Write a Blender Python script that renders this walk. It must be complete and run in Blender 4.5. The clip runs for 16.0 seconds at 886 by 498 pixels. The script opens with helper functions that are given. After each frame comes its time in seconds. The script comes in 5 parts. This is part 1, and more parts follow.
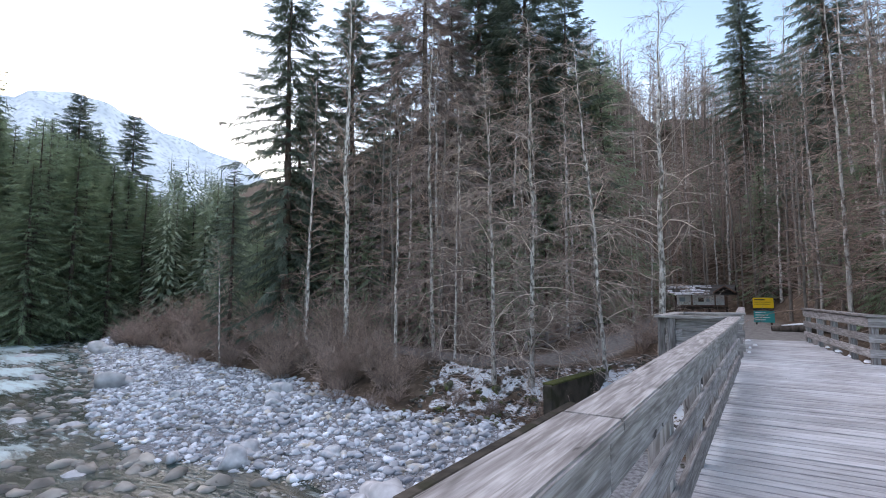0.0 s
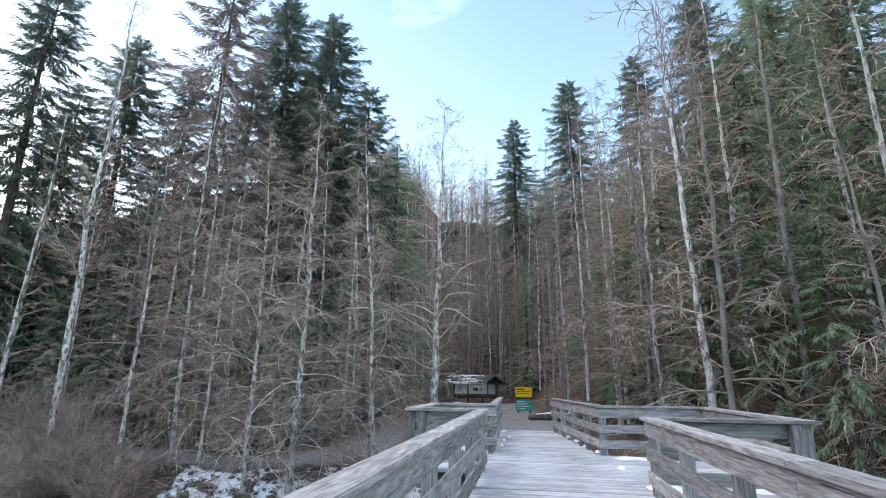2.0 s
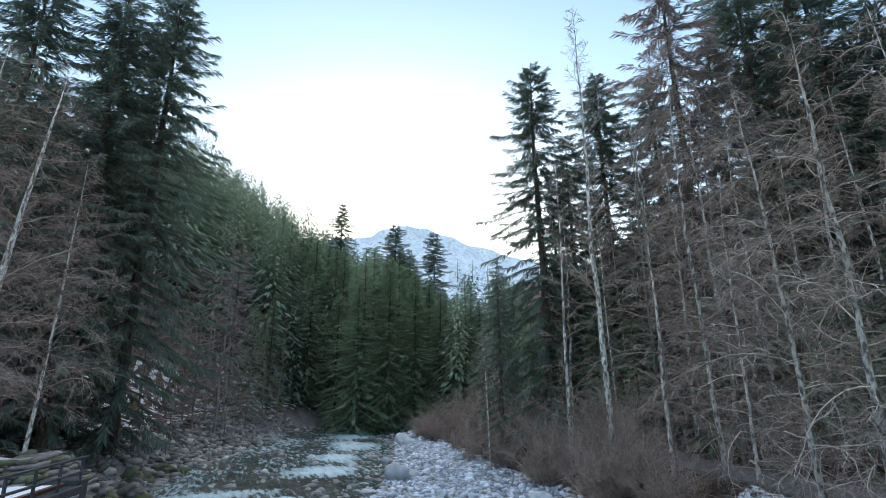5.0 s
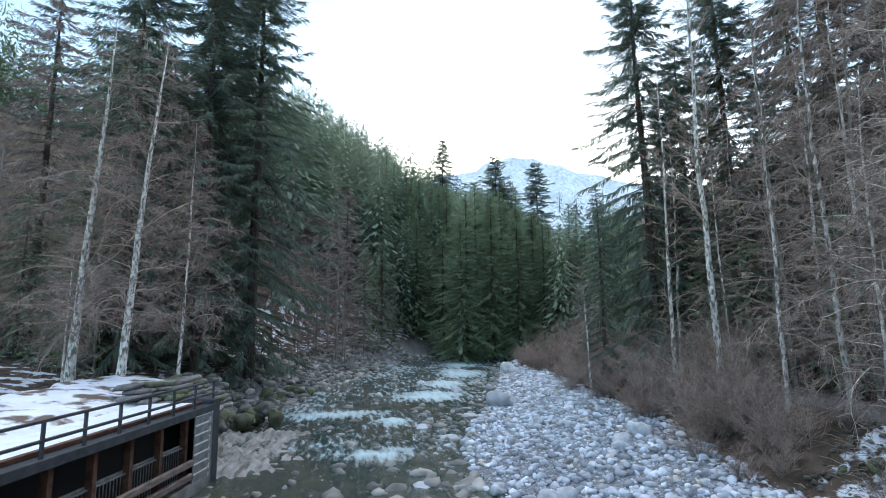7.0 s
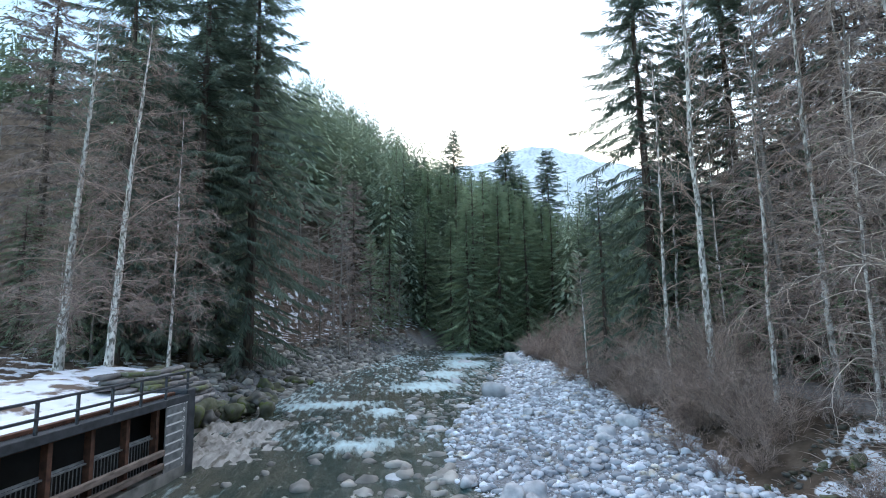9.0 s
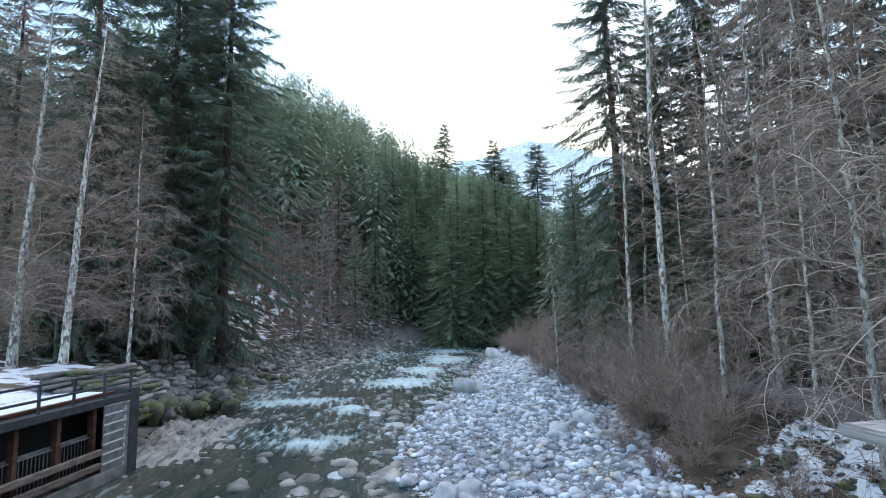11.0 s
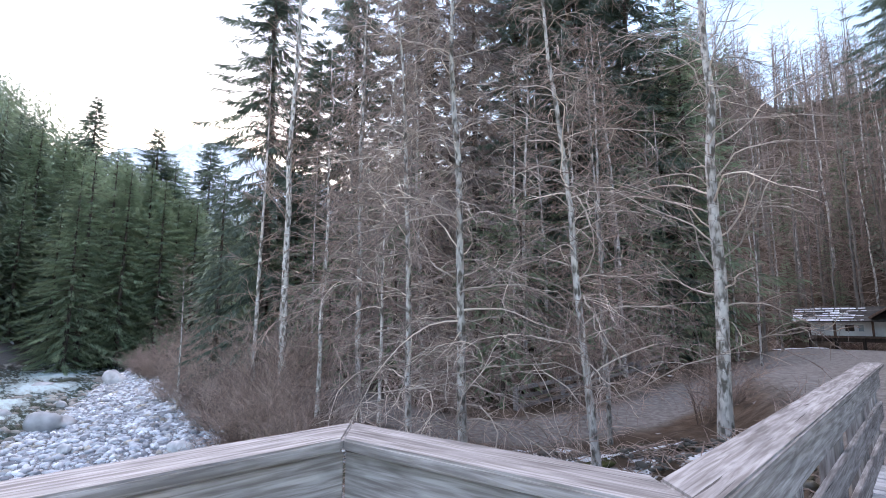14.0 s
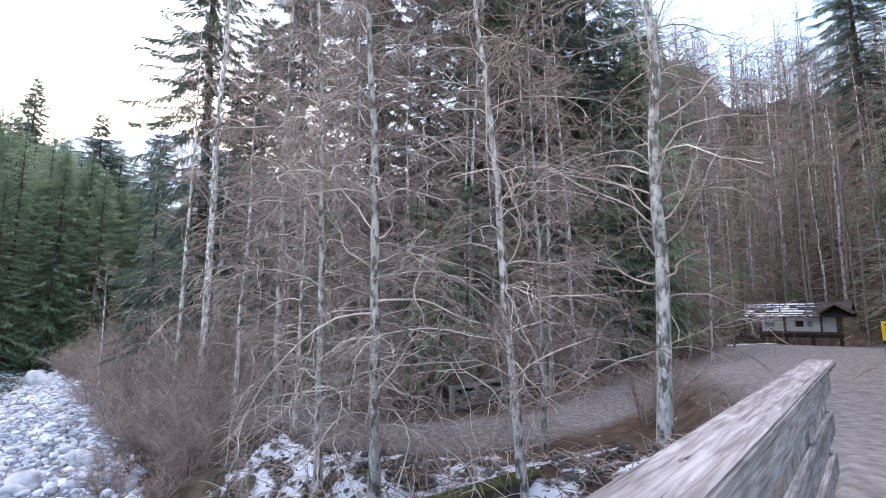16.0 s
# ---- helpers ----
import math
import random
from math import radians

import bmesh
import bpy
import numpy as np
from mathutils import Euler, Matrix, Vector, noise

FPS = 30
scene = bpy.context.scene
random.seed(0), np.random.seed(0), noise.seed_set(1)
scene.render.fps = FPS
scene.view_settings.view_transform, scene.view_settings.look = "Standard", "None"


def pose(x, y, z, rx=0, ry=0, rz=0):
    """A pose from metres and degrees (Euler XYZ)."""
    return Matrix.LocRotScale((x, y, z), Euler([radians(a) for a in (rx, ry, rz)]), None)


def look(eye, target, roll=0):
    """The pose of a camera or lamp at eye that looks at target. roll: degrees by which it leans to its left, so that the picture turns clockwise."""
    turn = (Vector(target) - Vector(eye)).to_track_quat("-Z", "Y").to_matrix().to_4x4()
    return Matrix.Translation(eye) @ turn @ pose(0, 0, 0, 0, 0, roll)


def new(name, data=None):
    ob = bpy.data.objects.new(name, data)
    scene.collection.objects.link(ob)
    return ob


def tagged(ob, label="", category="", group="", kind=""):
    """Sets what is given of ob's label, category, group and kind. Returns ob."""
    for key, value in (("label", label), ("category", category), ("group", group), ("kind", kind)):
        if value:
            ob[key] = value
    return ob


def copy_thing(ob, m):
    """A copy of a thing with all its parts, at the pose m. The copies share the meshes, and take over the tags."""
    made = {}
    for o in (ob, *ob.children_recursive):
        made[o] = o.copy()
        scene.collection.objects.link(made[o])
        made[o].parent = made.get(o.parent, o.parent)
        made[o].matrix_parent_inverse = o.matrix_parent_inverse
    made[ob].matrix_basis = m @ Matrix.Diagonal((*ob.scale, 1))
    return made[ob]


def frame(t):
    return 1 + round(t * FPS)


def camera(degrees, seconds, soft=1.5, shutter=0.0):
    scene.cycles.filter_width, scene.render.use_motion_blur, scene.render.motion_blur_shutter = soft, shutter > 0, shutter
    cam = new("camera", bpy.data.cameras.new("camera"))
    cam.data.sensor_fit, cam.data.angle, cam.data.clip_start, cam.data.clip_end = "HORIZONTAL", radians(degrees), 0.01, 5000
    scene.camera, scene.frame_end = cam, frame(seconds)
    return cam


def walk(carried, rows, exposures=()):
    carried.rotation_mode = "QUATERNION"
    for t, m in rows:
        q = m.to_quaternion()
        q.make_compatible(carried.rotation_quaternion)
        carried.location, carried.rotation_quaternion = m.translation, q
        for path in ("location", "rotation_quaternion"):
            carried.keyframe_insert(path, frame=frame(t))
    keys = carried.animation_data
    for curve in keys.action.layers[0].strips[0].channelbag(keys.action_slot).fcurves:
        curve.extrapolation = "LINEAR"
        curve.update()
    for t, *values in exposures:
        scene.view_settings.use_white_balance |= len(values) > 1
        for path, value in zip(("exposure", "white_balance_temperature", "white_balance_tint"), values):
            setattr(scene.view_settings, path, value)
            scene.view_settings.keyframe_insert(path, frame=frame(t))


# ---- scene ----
cam = camera(83.1, 16.0, soft=1.0)
PATH = [
    (0, (0.164, 0.846, 1.507), (-0.915, 2.52, 1.689), 0.0),
    (0.5, (0.309, 1.273, 1.54), (-0.493, 3.077, 1.863), 0.3),
    (1, (0.383, 1.745, 1.557), (-0.256, 3.595, 1.968), 0.5),
    (1.5, (0.436, 2.167, 1.561), (-0.083, 4.042, 2.026), 0.5),
    (2, (0.524, 2.626, 1.525), (0.192, 4.529, 2.044), 0.6),
    (2.5, (0.436, 3.113, 1.492), (0.139, 5.021, 2.015), 0.7),
    (3, (0.352, 3.512, 1.502), (-0.191, 5.364, 2.026), 0.6),
    (3.5, (0.215, 3.975, 1.533), (-0.924, 5.524, 2.084), 0.2),
    (4, (0.09, 4.244, 1.539), (-1.366, 5.489, 2.114), 0.1),
    (4.5, (-0.042, 4.531, 1.529), (-1.63, 5.598, 2.112), -0.0),
    (5, (-0.031, 4.836, 1.523), (-1.79, 5.619, 2.065), -0.4),
    (7.3, (0.021, 6.395, 1.608), (-1.924, 6.769, 1.884), -0.8),
    (7.5, (0.006, 6.574, 1.6), (-1.942, 6.937, 1.871), -0.8),
    (8, (-0.107, 7.075, 1.551), (-2.063, 7.404, 1.81), -0.9),
    (8.5, (-0.145, 7.645, 1.538), (-2.103, 7.962, 1.794), -0.9),
    (10.8, (-0.213, 10.276, 1.551), (-2.177, 10.573, 1.783), -1.4),
    (11, (-0.164, 10.53, 1.534), (-2.126, 10.841, 1.767), -1.2),
    (11.5, (-0.078, 11.017, 1.573), (-2.022, 11.418, 1.811), -1.2),
    (12, (0.034, 11.538, 1.597), (-1.863, 12.119, 1.844), -1.2),
    (12.5, (0.257, 12.016, 1.603), (-1.468, 12.992, 1.874), -0.6),
    (13, (0.165, 12.498, 1.597), (-1.366, 13.753, 1.877), -0.3),
    (13.5, (0.252, 13.066, 1.568), (-1.181, 14.431, 1.849), 0.1),
    (14, (0.192, 13.622, 1.547), (-1.23, 14.999, 1.83), 0.0),
    (14.5, (0.101, 14.138, 1.549), (-1.325, 15.512, 1.826), 0.0),
    (15, (0.047, 14.673, 1.502), (-1.376, 16.05, 1.777), 0.0),
    (15.5, (-0.027, 15.181, 1.453), (-1.45, 16.559, 1.726), 0.0),
    (16, (-0.033, 15.732, 1.433), (-1.368, 17.197, 1.705), 0.0),
]
walk(cam, [(t, look(eye, target, roll)) for t, eye, target, roll in PATH],
     [(t, e, w, k) for t, e, w, k in ((0, 1.6, 6700, 24), (0.5, 1.62, 6600, 21), (1.2, 1.7, 6500, 18), (2.5, 2.08, 6500, 17), (3.5, 1.5, 6400, 15), (4.5, 1.3, 6250, 14), (8, 1.75, 6200, 13), (11, 1.75, 6200, 14), (12, 1.72, 6350, 18), (13.5, 2.0, 6550, 26), (16, 2.38, 6600, 29))])

# ---- light ----
SUN_AZ, SUN_EL = -72.0, 9.0          # compass degrees from +y, and height
world = bpy.data.worlds.new("world")
scene.world = world
world.use_nodes = True
wn, wl = world.node_tree.nodes, world.node_tree.links
wn.clear()
w_out = wn.new("ShaderNodeOutputWorld")
w_bg = wn.new("ShaderNodeBackground")
w_sky = wn.new("ShaderNodeTexSky")
w_sky.sky_type = "NISHITA"
w_sky.sun_disc = False
w_sky.sun_elevation = radians(SUN_EL)
w_sky.sun_rotation = radians(SUN_AZ)
w_sky.air_density = 1.0
w_sky.dust_density = 0.6
w_co = wn.new("ShaderNodeTexCoord")
w_map = wn.new("ShaderNodeMapping")
w_map.inputs["Scale"].default_value = (1.0, 1.0, 2.6)
w_noise = wn.new("ShaderNodeTexNoise")
w_noise.inputs["Scale"].default_value = 1.7
w_noise.inputs["Detail"].default_value = 6.0
w_noise.inputs["Roughness"].default_value = 0.55
w_ramp = wn.new("ShaderNodeValToRGB")
w_ramp.color_ramp.elements[0].position = 0.56
w_ramp.color_ramp.elements[1].position = 0.8
w_mix = wn.new("ShaderNodeMix")
w_mix.data_type = "RGBA"
w_mul = wn.new("ShaderNodeMix")
w_mul.data_type = "RGBA"
w_mul.blend_type = "MULTIPLY"
w_mul.inputs["Factor"].default_value = 1.0
w_mul.inputs["B"].default_value = (1.15, 1.22, 1.22, 1)
w_add = wn.new("ShaderNodeMix")
w_add.data_type = "RGBA"
w_add.blend_type = "ADD"
w_add.inputs["Factor"].default_value = 1.0
w_add.inputs["B"].default_value = (1.9, 1.95, 2.05, 1)
wl.new(w_co.outputs["Generated"], w_map.inputs["Vector"])
wl.new(w_map.outputs["Vector"], w_noise.inputs["Vector"])
wl.new(w_noise.outputs["Fac"], w_ramp.inputs["Fac"])
wl.new(w_sky.outputs["Color"], w_mul.inputs["A"])
wl.new(w_mul.outputs["Result"], w_mix.inputs["A"])
wl.new(w_mul.outputs["Result"], w_add.inputs["A"])
wl.new(w_add.outputs["Result"], w_mix.inputs["B"])
wl.new(w_ramp.outputs["Color"], w_mix.inputs["Factor"])
wl.new(w_mix.outputs["Result"], w_bg.inputs["Color"])
w_bg.inputs["Strength"].default_value = 0.15
wl.new(w_bg.outputs["Background"], w_out.inputs["Surface"])

sun = new("sun", bpy.data.lights.new("sun", "SUN"))
sun.data.energy = 1.1
sun.data.angle = radians(110)
sun.data.color = (1.0, 0.95, 0.9)
a, e = radians(SUN_AZ), radians(50)
sun.matrix_world = look((0, 0, 60), (-math.sin(a) * math.cos(e), -math.cos(a) * math.cos(e), 60 - math.sin(e)))

# ---- materials ----


def material(name, c1, c2, scale=4.0, rough=0.85, bump=0.3, bump_scale=30.0, stretch=(1, 1, 1), island=0.0, objrand=0.0,
             spots=None, spot_scale=2.0, spot_at=(0.55, 0.65), metal=0.0, distort=0.0, coords="Object", dist=0.02, thin=0.0):
    m = bpy.data.materials.new(name)
    m.use_nodes = True
    n, l = m.node_tree.nodes, m.node_tree.links
    b = n["Principled BSDF"]
    co = n.new("ShaderNodeTexCoord")
    mp = n.new("ShaderNodeMapping")
    mp.inputs["Scale"].default_value = stretch
    l.new(co.outputs[coords], mp.inputs["Vector"])
    t = n.new("ShaderNodeTexNoise")
    t.inputs["Scale"].default_value = scale
    t.inputs["Detail"].default_value = 6
    t.inputs["Distortion"].default_value = distort
    l.new(mp.outputs["Vector"], t.inputs["Vector"])
    r = n.new("ShaderNodeValToRGB")
    r.color_ramp.elements[0].position, r.color_ramp.elements[1].position = 0.3, 0.7
    r.color_ramp.elements[0].color, r.color_ramp.elements[1].color = (*c1, 1), (*c2, 1)
    l.new(t.outputs["Fac"], r.inputs["Fac"])
    col = r.outputs["Color"]
    if spots:
        t2 = n.new("ShaderNodeTexNoise")
        t2.inputs["Scale"].default_value = spot_scale
        t2.inputs["Detail"].default_value = 5
        l.new(mp.outputs["Vector"], t2.inputs["Vector"])
        r2 = n.new("ShaderNodeValToRGB")
        r2.color_ramp.elements[0].position, r2.color_ramp.elements[1].position = spot_at
        l.new(t2.outputs["Fac"], r2.inputs["Fac"])
        mx = n.new("ShaderNodeMix")
        mx.data_type = "RGBA"
        mx.inputs["B"].default_value = (*spots, 1)
        l.new(r2.outputs["Color"], mx.inputs["Factor"])
        l.new(col, mx.inputs["A"])
        col = mx.outputs["Result"]
    if island or objrand:
        if island:
            g = n.new("ShaderNodeNewGeometry")
            src = g.outputs["Random Per Island"]
        else:
            g = n.new("ShaderNodeObjectInfo")
            src = g.outputs["Random"]
        amt = island or objrand
        mr = n.new("ShaderNodeMapRange")
        mr.inputs["To Min"].default_value, mr.inputs["To Max"].default_value = 1 - amt, 1 + amt
        l.new(src, mr.inputs["Value"])
        hs = n.new("ShaderNodeHueSaturation")
        l.new(mr.outputs["Result"], hs.inputs["Value"])
        l.new(col, hs.inputs["Color"])
        col = hs.outputs["Color"]
    l.new(col, b.inputs["Base Color"])
    b.inputs["Roughness"].default_value = rough
    b.inputs["Metallic"].default_value = metal
    b.inputs["Specular IOR Level"].default_value = 0.3
    if bump:
        t3 = n.new("ShaderNodeTexNoise")
        t3.inputs["Scale"].default_value = bump_scale
        t3.inputs["Detail"].default_value = 5
        l.new(mp.outputs["Vector"], t3.inputs["Vector"])
        bp = n.new("ShaderNodeBump")
        bp.inputs["Strength"].default_value = bump
        bp.inputs["Distance"].default_value = dist
        l.new(t3.outputs["Fac"], bp.inputs["Height"])
        l.new(bp.outputs["Normal"], b.inputs["Normal"])
    if thin:                                     # light passes through needles
        tr = n.new("ShaderNodeBsdfTranslucent")
        l.new(col, tr.inputs["Color"])
        ms = n.new("ShaderNodeMixShader")
        ms.inputs["Fac"].default_value = thin
        l.new(b.outputs["BSDF"], ms.inputs[1])
        l.new(tr.outputs["BSDF"], ms.inputs[2])
        l.new(ms.outputs["Shader"], n["Material Output"].inputs["Surface"])
    return m


def wood_material(name, dark, light, groove, frost=None, frost_at=(0.5, 0.7), rough=0.8, spread=0.2):
    """Weathered board: long grain, cracks, knots and blotches, along the piece's own x axis."""
    m = bpy.data.materials.new(name)
    m.use_nodes = True
    n, l = m.node_tree.nodes, m.node_tree.links
    b = n["Principled BSDF"]
    co = n.new("ShaderNodeTexCoord")
    inf = n.new("ShaderNodeObjectInfo")
    ad = n.new("ShaderNodeVectorMath")
    ad.operation = "ADD"
    sc = n.new("ShaderNodeMath")
    sc.operation = "MULTIPLY"
    sc.inputs[1].default_value = 37.0
    l.new(inf.outputs["Random"], sc.inputs[0])
    l.new(co.outputs["Object"], ad.inputs[0])
    l.new(sc.outputs[0], ad.inputs[1])

    def tex(stretch, scale, detail=5, distort=0.0):
        mp = n.new("ShaderNodeMapping")
        mp.inputs["Scale"].default_value = stretch
        l.new(ad.outputs[0], mp.inputs["Vector"])
        t = n.new("ShaderNodeTexNoise")
        t.inputs["Scale"].default_value, t.inputs["Detail"].default_value, t.inputs["Distortion"].default_value = scale, detail, distort
        l.new(mp.outputs["Vector"], t.inputs["Vector"])
        return t.outputs["Fac"]

    def ramp(fac, p0, c0, p1, c1):
        r = n.new("ShaderNodeValToRGB")
        r.color_ramp.elements[0].position, r.color_ramp.elements[1].position = p0, p1
        r.color_ramp.elements[0].color, r.color_ramp.elements[1].color = (*c0, 1), (*c1, 1)
        l.new(fac, r.inputs["Fac"])
        return r.outputs["Color"]

    def mix(f, x, y, mode="MIX"):
        k = n.new("ShaderNodeMix")
        k.data_type, k.blend_type = "RGBA", mode
        for s, v in ((k.inputs["Factor"], f), (k.inputs["A"], x), (k.inputs["B"], y)):
            if isinstance(v, tuple):
                s.default_value = (*v, 1)
            else:
                l.new(v, s)
        return k.outputs["Result"]

    grain = tex((2.4, 42, 42), 1.5, 10, 0.6)
    blot = tex((1.2, 7.0, 7.0), 2.2, 10, 0.6)
    crack = tex((0.7, 34, 34), 1.3, 5, 0.35)
    knot = tex((3.0, 9.0, 9.0), 1.5, 3, 0.4)
    col = ramp(grain, 0.36, dark, 0.64, light)
    col = mix(ramp(blot, 0.42, (0, 0, 0), 0.72, (0.75, 0.75, 0.75)), col, tuple(0.45 * v for v in dark))
    col = mix(ramp(crack, 0.29, (0.9, 0.9, 0.9), 0.33, (0, 0, 0)), col, groove)
    col = mix(ramp(knot, 0.71, (0, 0, 0), 0.76, (0.9, 0.9, 0.9)), col, groove)
    if frost:
        place = n.new("ShaderNodeNewGeometry")
        fr = n.new("ShaderNodeTexNoise")
        fr.inputs["Scale"].default_value, fr.inputs["Detail"].default_value = 1.1, 12
        l.new(place.outputs["Position"], fr.inputs["Vector"])
        col = mix(ramp(fr.outputs["Fac"], frost_at[0], (0, 0, 0), frost_at[1], (0.85, 0.85, 0.85)), col, frost)
    hs = n.new("ShaderNodeHueSaturation")
    mr = n.new("ShaderNodeMapRange")
    mr.inputs["To Min"].default_value, mr.inputs["To Max"].default_value = 1 - spread, 1 + spread
    l.new(inf.outputs["Random"], mr.inputs["Value"])
    l.new(mr.outputs["Result"], hs.inputs["Value"])
    l.new(col, hs.inputs["Color"])
    l.new(hs.outputs["Color"], b.inputs["Base Color"])
    b.inputs["Roughness"].default_value = rough
    b.inputs["Specular IOR Level"].default_value = 0.3
    bp = n.new("ShaderNodeBump")
    bp.inputs["Strength"].default_value, bp.inputs["Distance"].default_value = 0.6, 0.006
    l.new(crack, bp.inputs["Height"])
    l.new(bp.outputs["Normal"], b.inputs["Normal"])
    return m


M_RAIL = wood_material("weathered_rail_wood", (0.2, 0.182, 0.172), (0.41, 0.392, 0.388), (0.032, 0.027, 0.025), spread=0.3)
M_PLANK = wood_material("frosted_deck_wood", (0.36, 0.35, 0.36), (0.48, 0.475, 0.49), (0.16, 0.15, 0.15), frost=(0.6, 0.62, 0.65), frost_at=(0.38, 0.8), spread=0.17)
M_ROCK = material("river_rock", (0.36, 0.37, 0.39), (0.66, 0.67, 0.69), 3, 0.8, 0.5, 12, objrand=0.15, coords="Object")
M_COBBLE = material("river_cobbles", (0.34, 0.36, 0.4), (0.72, 0.75, 0.8), 1.2, 0.85, 0.3, 20, island=0.5, spots=(0.47, 0.43, 0.37), spot_scale=1.1, spot_at=(0.58, 0.66))
M_SHORE = material("shore_stone", (0.13, 0.125, 0.115), (0.42, 0.4, 0.365), 1.0, 0.7, 0.4, 16, island=0.5)
M_WETROCK = material("wet_dark_rock", (0.06, 0.06, 0.055), (0.2, 0.19, 0.17), 2.5, 0.45, 0.5, 10, objrand=0.3, spots=(0.085, 0.075, 0.045), spot_at=(0.5, 0.62))
M_MOSSROCK = material("mossy_rock", (0.06, 0.065, 0.03), (0.2, 0.2, 0.16), 2.5, 0.9, 0.5, 10, objrand=0.3, spots=(0.1, 0.125, 0.03), spot_at=(0.5, 0.62))
M_CONCRETE = material("stained_concrete", (0.12, 0.12, 0.115), (0.3, 0.29, 0.27), 1.5, 0.9, 0.3, 25, spots=(0.04, 0.045, 0.03), spot_scale=0.7)
M_WALLDARK = material("dark_wet_concrete", (0.025, 0.022, 0.018), (0.1, 0.085, 0.07), 1.5, 0.9, 0.5, 12, spots=(0.035, 0.034, 0.02), spot_scale=1.0)
M_MOSS = material("moss", (0.035, 0.042, 0.014), (0.1, 0.11, 0.035), 6, 1.0, 0.8, 30)
M_SNOW = material("old_snow", (0.72, 0.75, 0.8), (0.86, 0.88, 0.92), 2.5, 0.6, 0.4, 8)
M_BARK_PALE = material("pale_alder_bark", (0.42, 0.39, 0.36), (0.78, 0.75, 0.71), 2.2, 0.85, 0.4, 14, (3, 3, 1.2), objrand=0.25,
                       spots=(0.15, 0.135, 0.115), spot_scale=2.6, spot_at=(0.47, 0.6))
M_BARK_GREY = material("grey_bark", (0.13, 0.115, 0.1), (0.32, 0.29, 0.26), 3, 0.9, 0.5, 14, (3, 3, 0.8), objrand=0.25)
M_BARK_DARK = material("dark_conifer_bark", (0.05, 0.04, 0.035), (0.16, 0.13, 0.11), 3, 0.95, 0.6, 12, (3, 3, 0.6))
M_TWIG = material("bare_twigs", (0.24, 0.175, 0.145), (0.53, 0.41, 0.35), 0.5, 0.9, 0, island=0.5)
M_TWIG_RED = material("reddish_twigs", (0.2, 0.15, 0.13), (0.44, 0.345, 0.305), 0.5, 0.9, 0, island=0.55)
M_TWIG_PALE = material("lichen_twigs", (0.36, 0.3, 0.255), (0.8, 0.71, 0.62), 0.8, 0.9, 0, island=0.5)
M_NEEDLE = material("conifer_needles", (0.09, 0.13, 0.105), (0.2, 0.25, 0.195), 0.3, 0.75, 0, island=0.35, thin=0.5)
M_NEEDLE_CEDAR = material("cedar_sprays", (0.155, 0.215, 0.14), (0.33, 0.42, 0.27), 0.2, 0.75, 0, island=0.35, thin=0.5)
M_NEEDLE_BROWN = material("browned_sprays", (0.22, 0.185, 0.17), (0.42, 0.365, 0.335), 0.35, 0.85, 0, island=0.4, thin=0.5)
M_WOODS = material("far_conifer_woods", (0.16, 0.215, 0.165), (0.36, 0.42, 0.3), 0.06, 0.9, 0, island=0.2, thin=0.25)
M_ROOF = material("dark_shingles", (0.03, 0.028, 0.028), (0.08, 0.075, 0.07), 3, 0.8, 0.5, 20, objrand=0.3)
M_ROOF_SNOW = material("snow_dusted_shingles", (0.04, 0.038, 0.038), (0.09, 0.085, 0.08), 3, 0.8, 0.5, 20, (0.5, 2.5, 2.5), spots=(0.75, 0.78, 0.83), spot_scale=1.3, spot_at=(0.4, 0.5))
M_DARKWOOD = material("dark_stained_wood", (0.028, 0.02, 0.016), (0.085, 0.058, 0.045), 4, 0.7, 0.3, 30, (4, 4, 0.6), objrand=0.2)
M_PANEL = material("faded_notice_board", (0.5, 0.52, 0.53), (0.7, 0.71, 0.72), 2, 0.6, 0)
M_PANEL_BLUE = material("blue_grey_map", (0.25, 0.32, 0.38), (0.42, 0.48, 0.52), 2.5, 0.5, 0)
M_YELLOW = material("yellow_sign_paint", (0.75, 0.47, 0.005), (0.85, 0.55, 0.01), 2, 0.5, 0)
M_TEAL = material("teal_sign_paint", (0.02, 0.26, 0.26), (0.03, 0.32, 0.32), 2, 0.5, 0)
# sign print; also blackens the intake's back wall in place of shade
M_BLACK = material("black_print_and_recess", (0.012, 0.012, 0.012), (0.02, 0.02, 0.02), 2, 0.6, 0)
M_WHITE = material("white_paint", (0.72, 0.72, 0.72), (0.82, 0.82, 0.82), 2, 0.6, 0)
M_STEEL = material("dull_galvanised_steel", (0.16, 0.17, 0.18), (0.34, 0.35, 0.36), 4, 0.5, 0.2, 30, metal=0.6)
M_RUST = material("rusty_steel", (0.055, 0.03, 0.022), (0.15, 0.072, 0.048), 4, 0.85, 0.4, 25, objrand=0.2)
M_DARKSTEEL = material("dark_painted_steel", (0.03, 0.035, 0.04), (0.07, 0.075, 0.085), 3, 0.6, 0.2, 25)
M_PATH = material("grey_gravel_path", (0.16, 0.14, 0.118), (0.3, 0.268, 0.232), 1.2, 0.9, 0.4, 40)


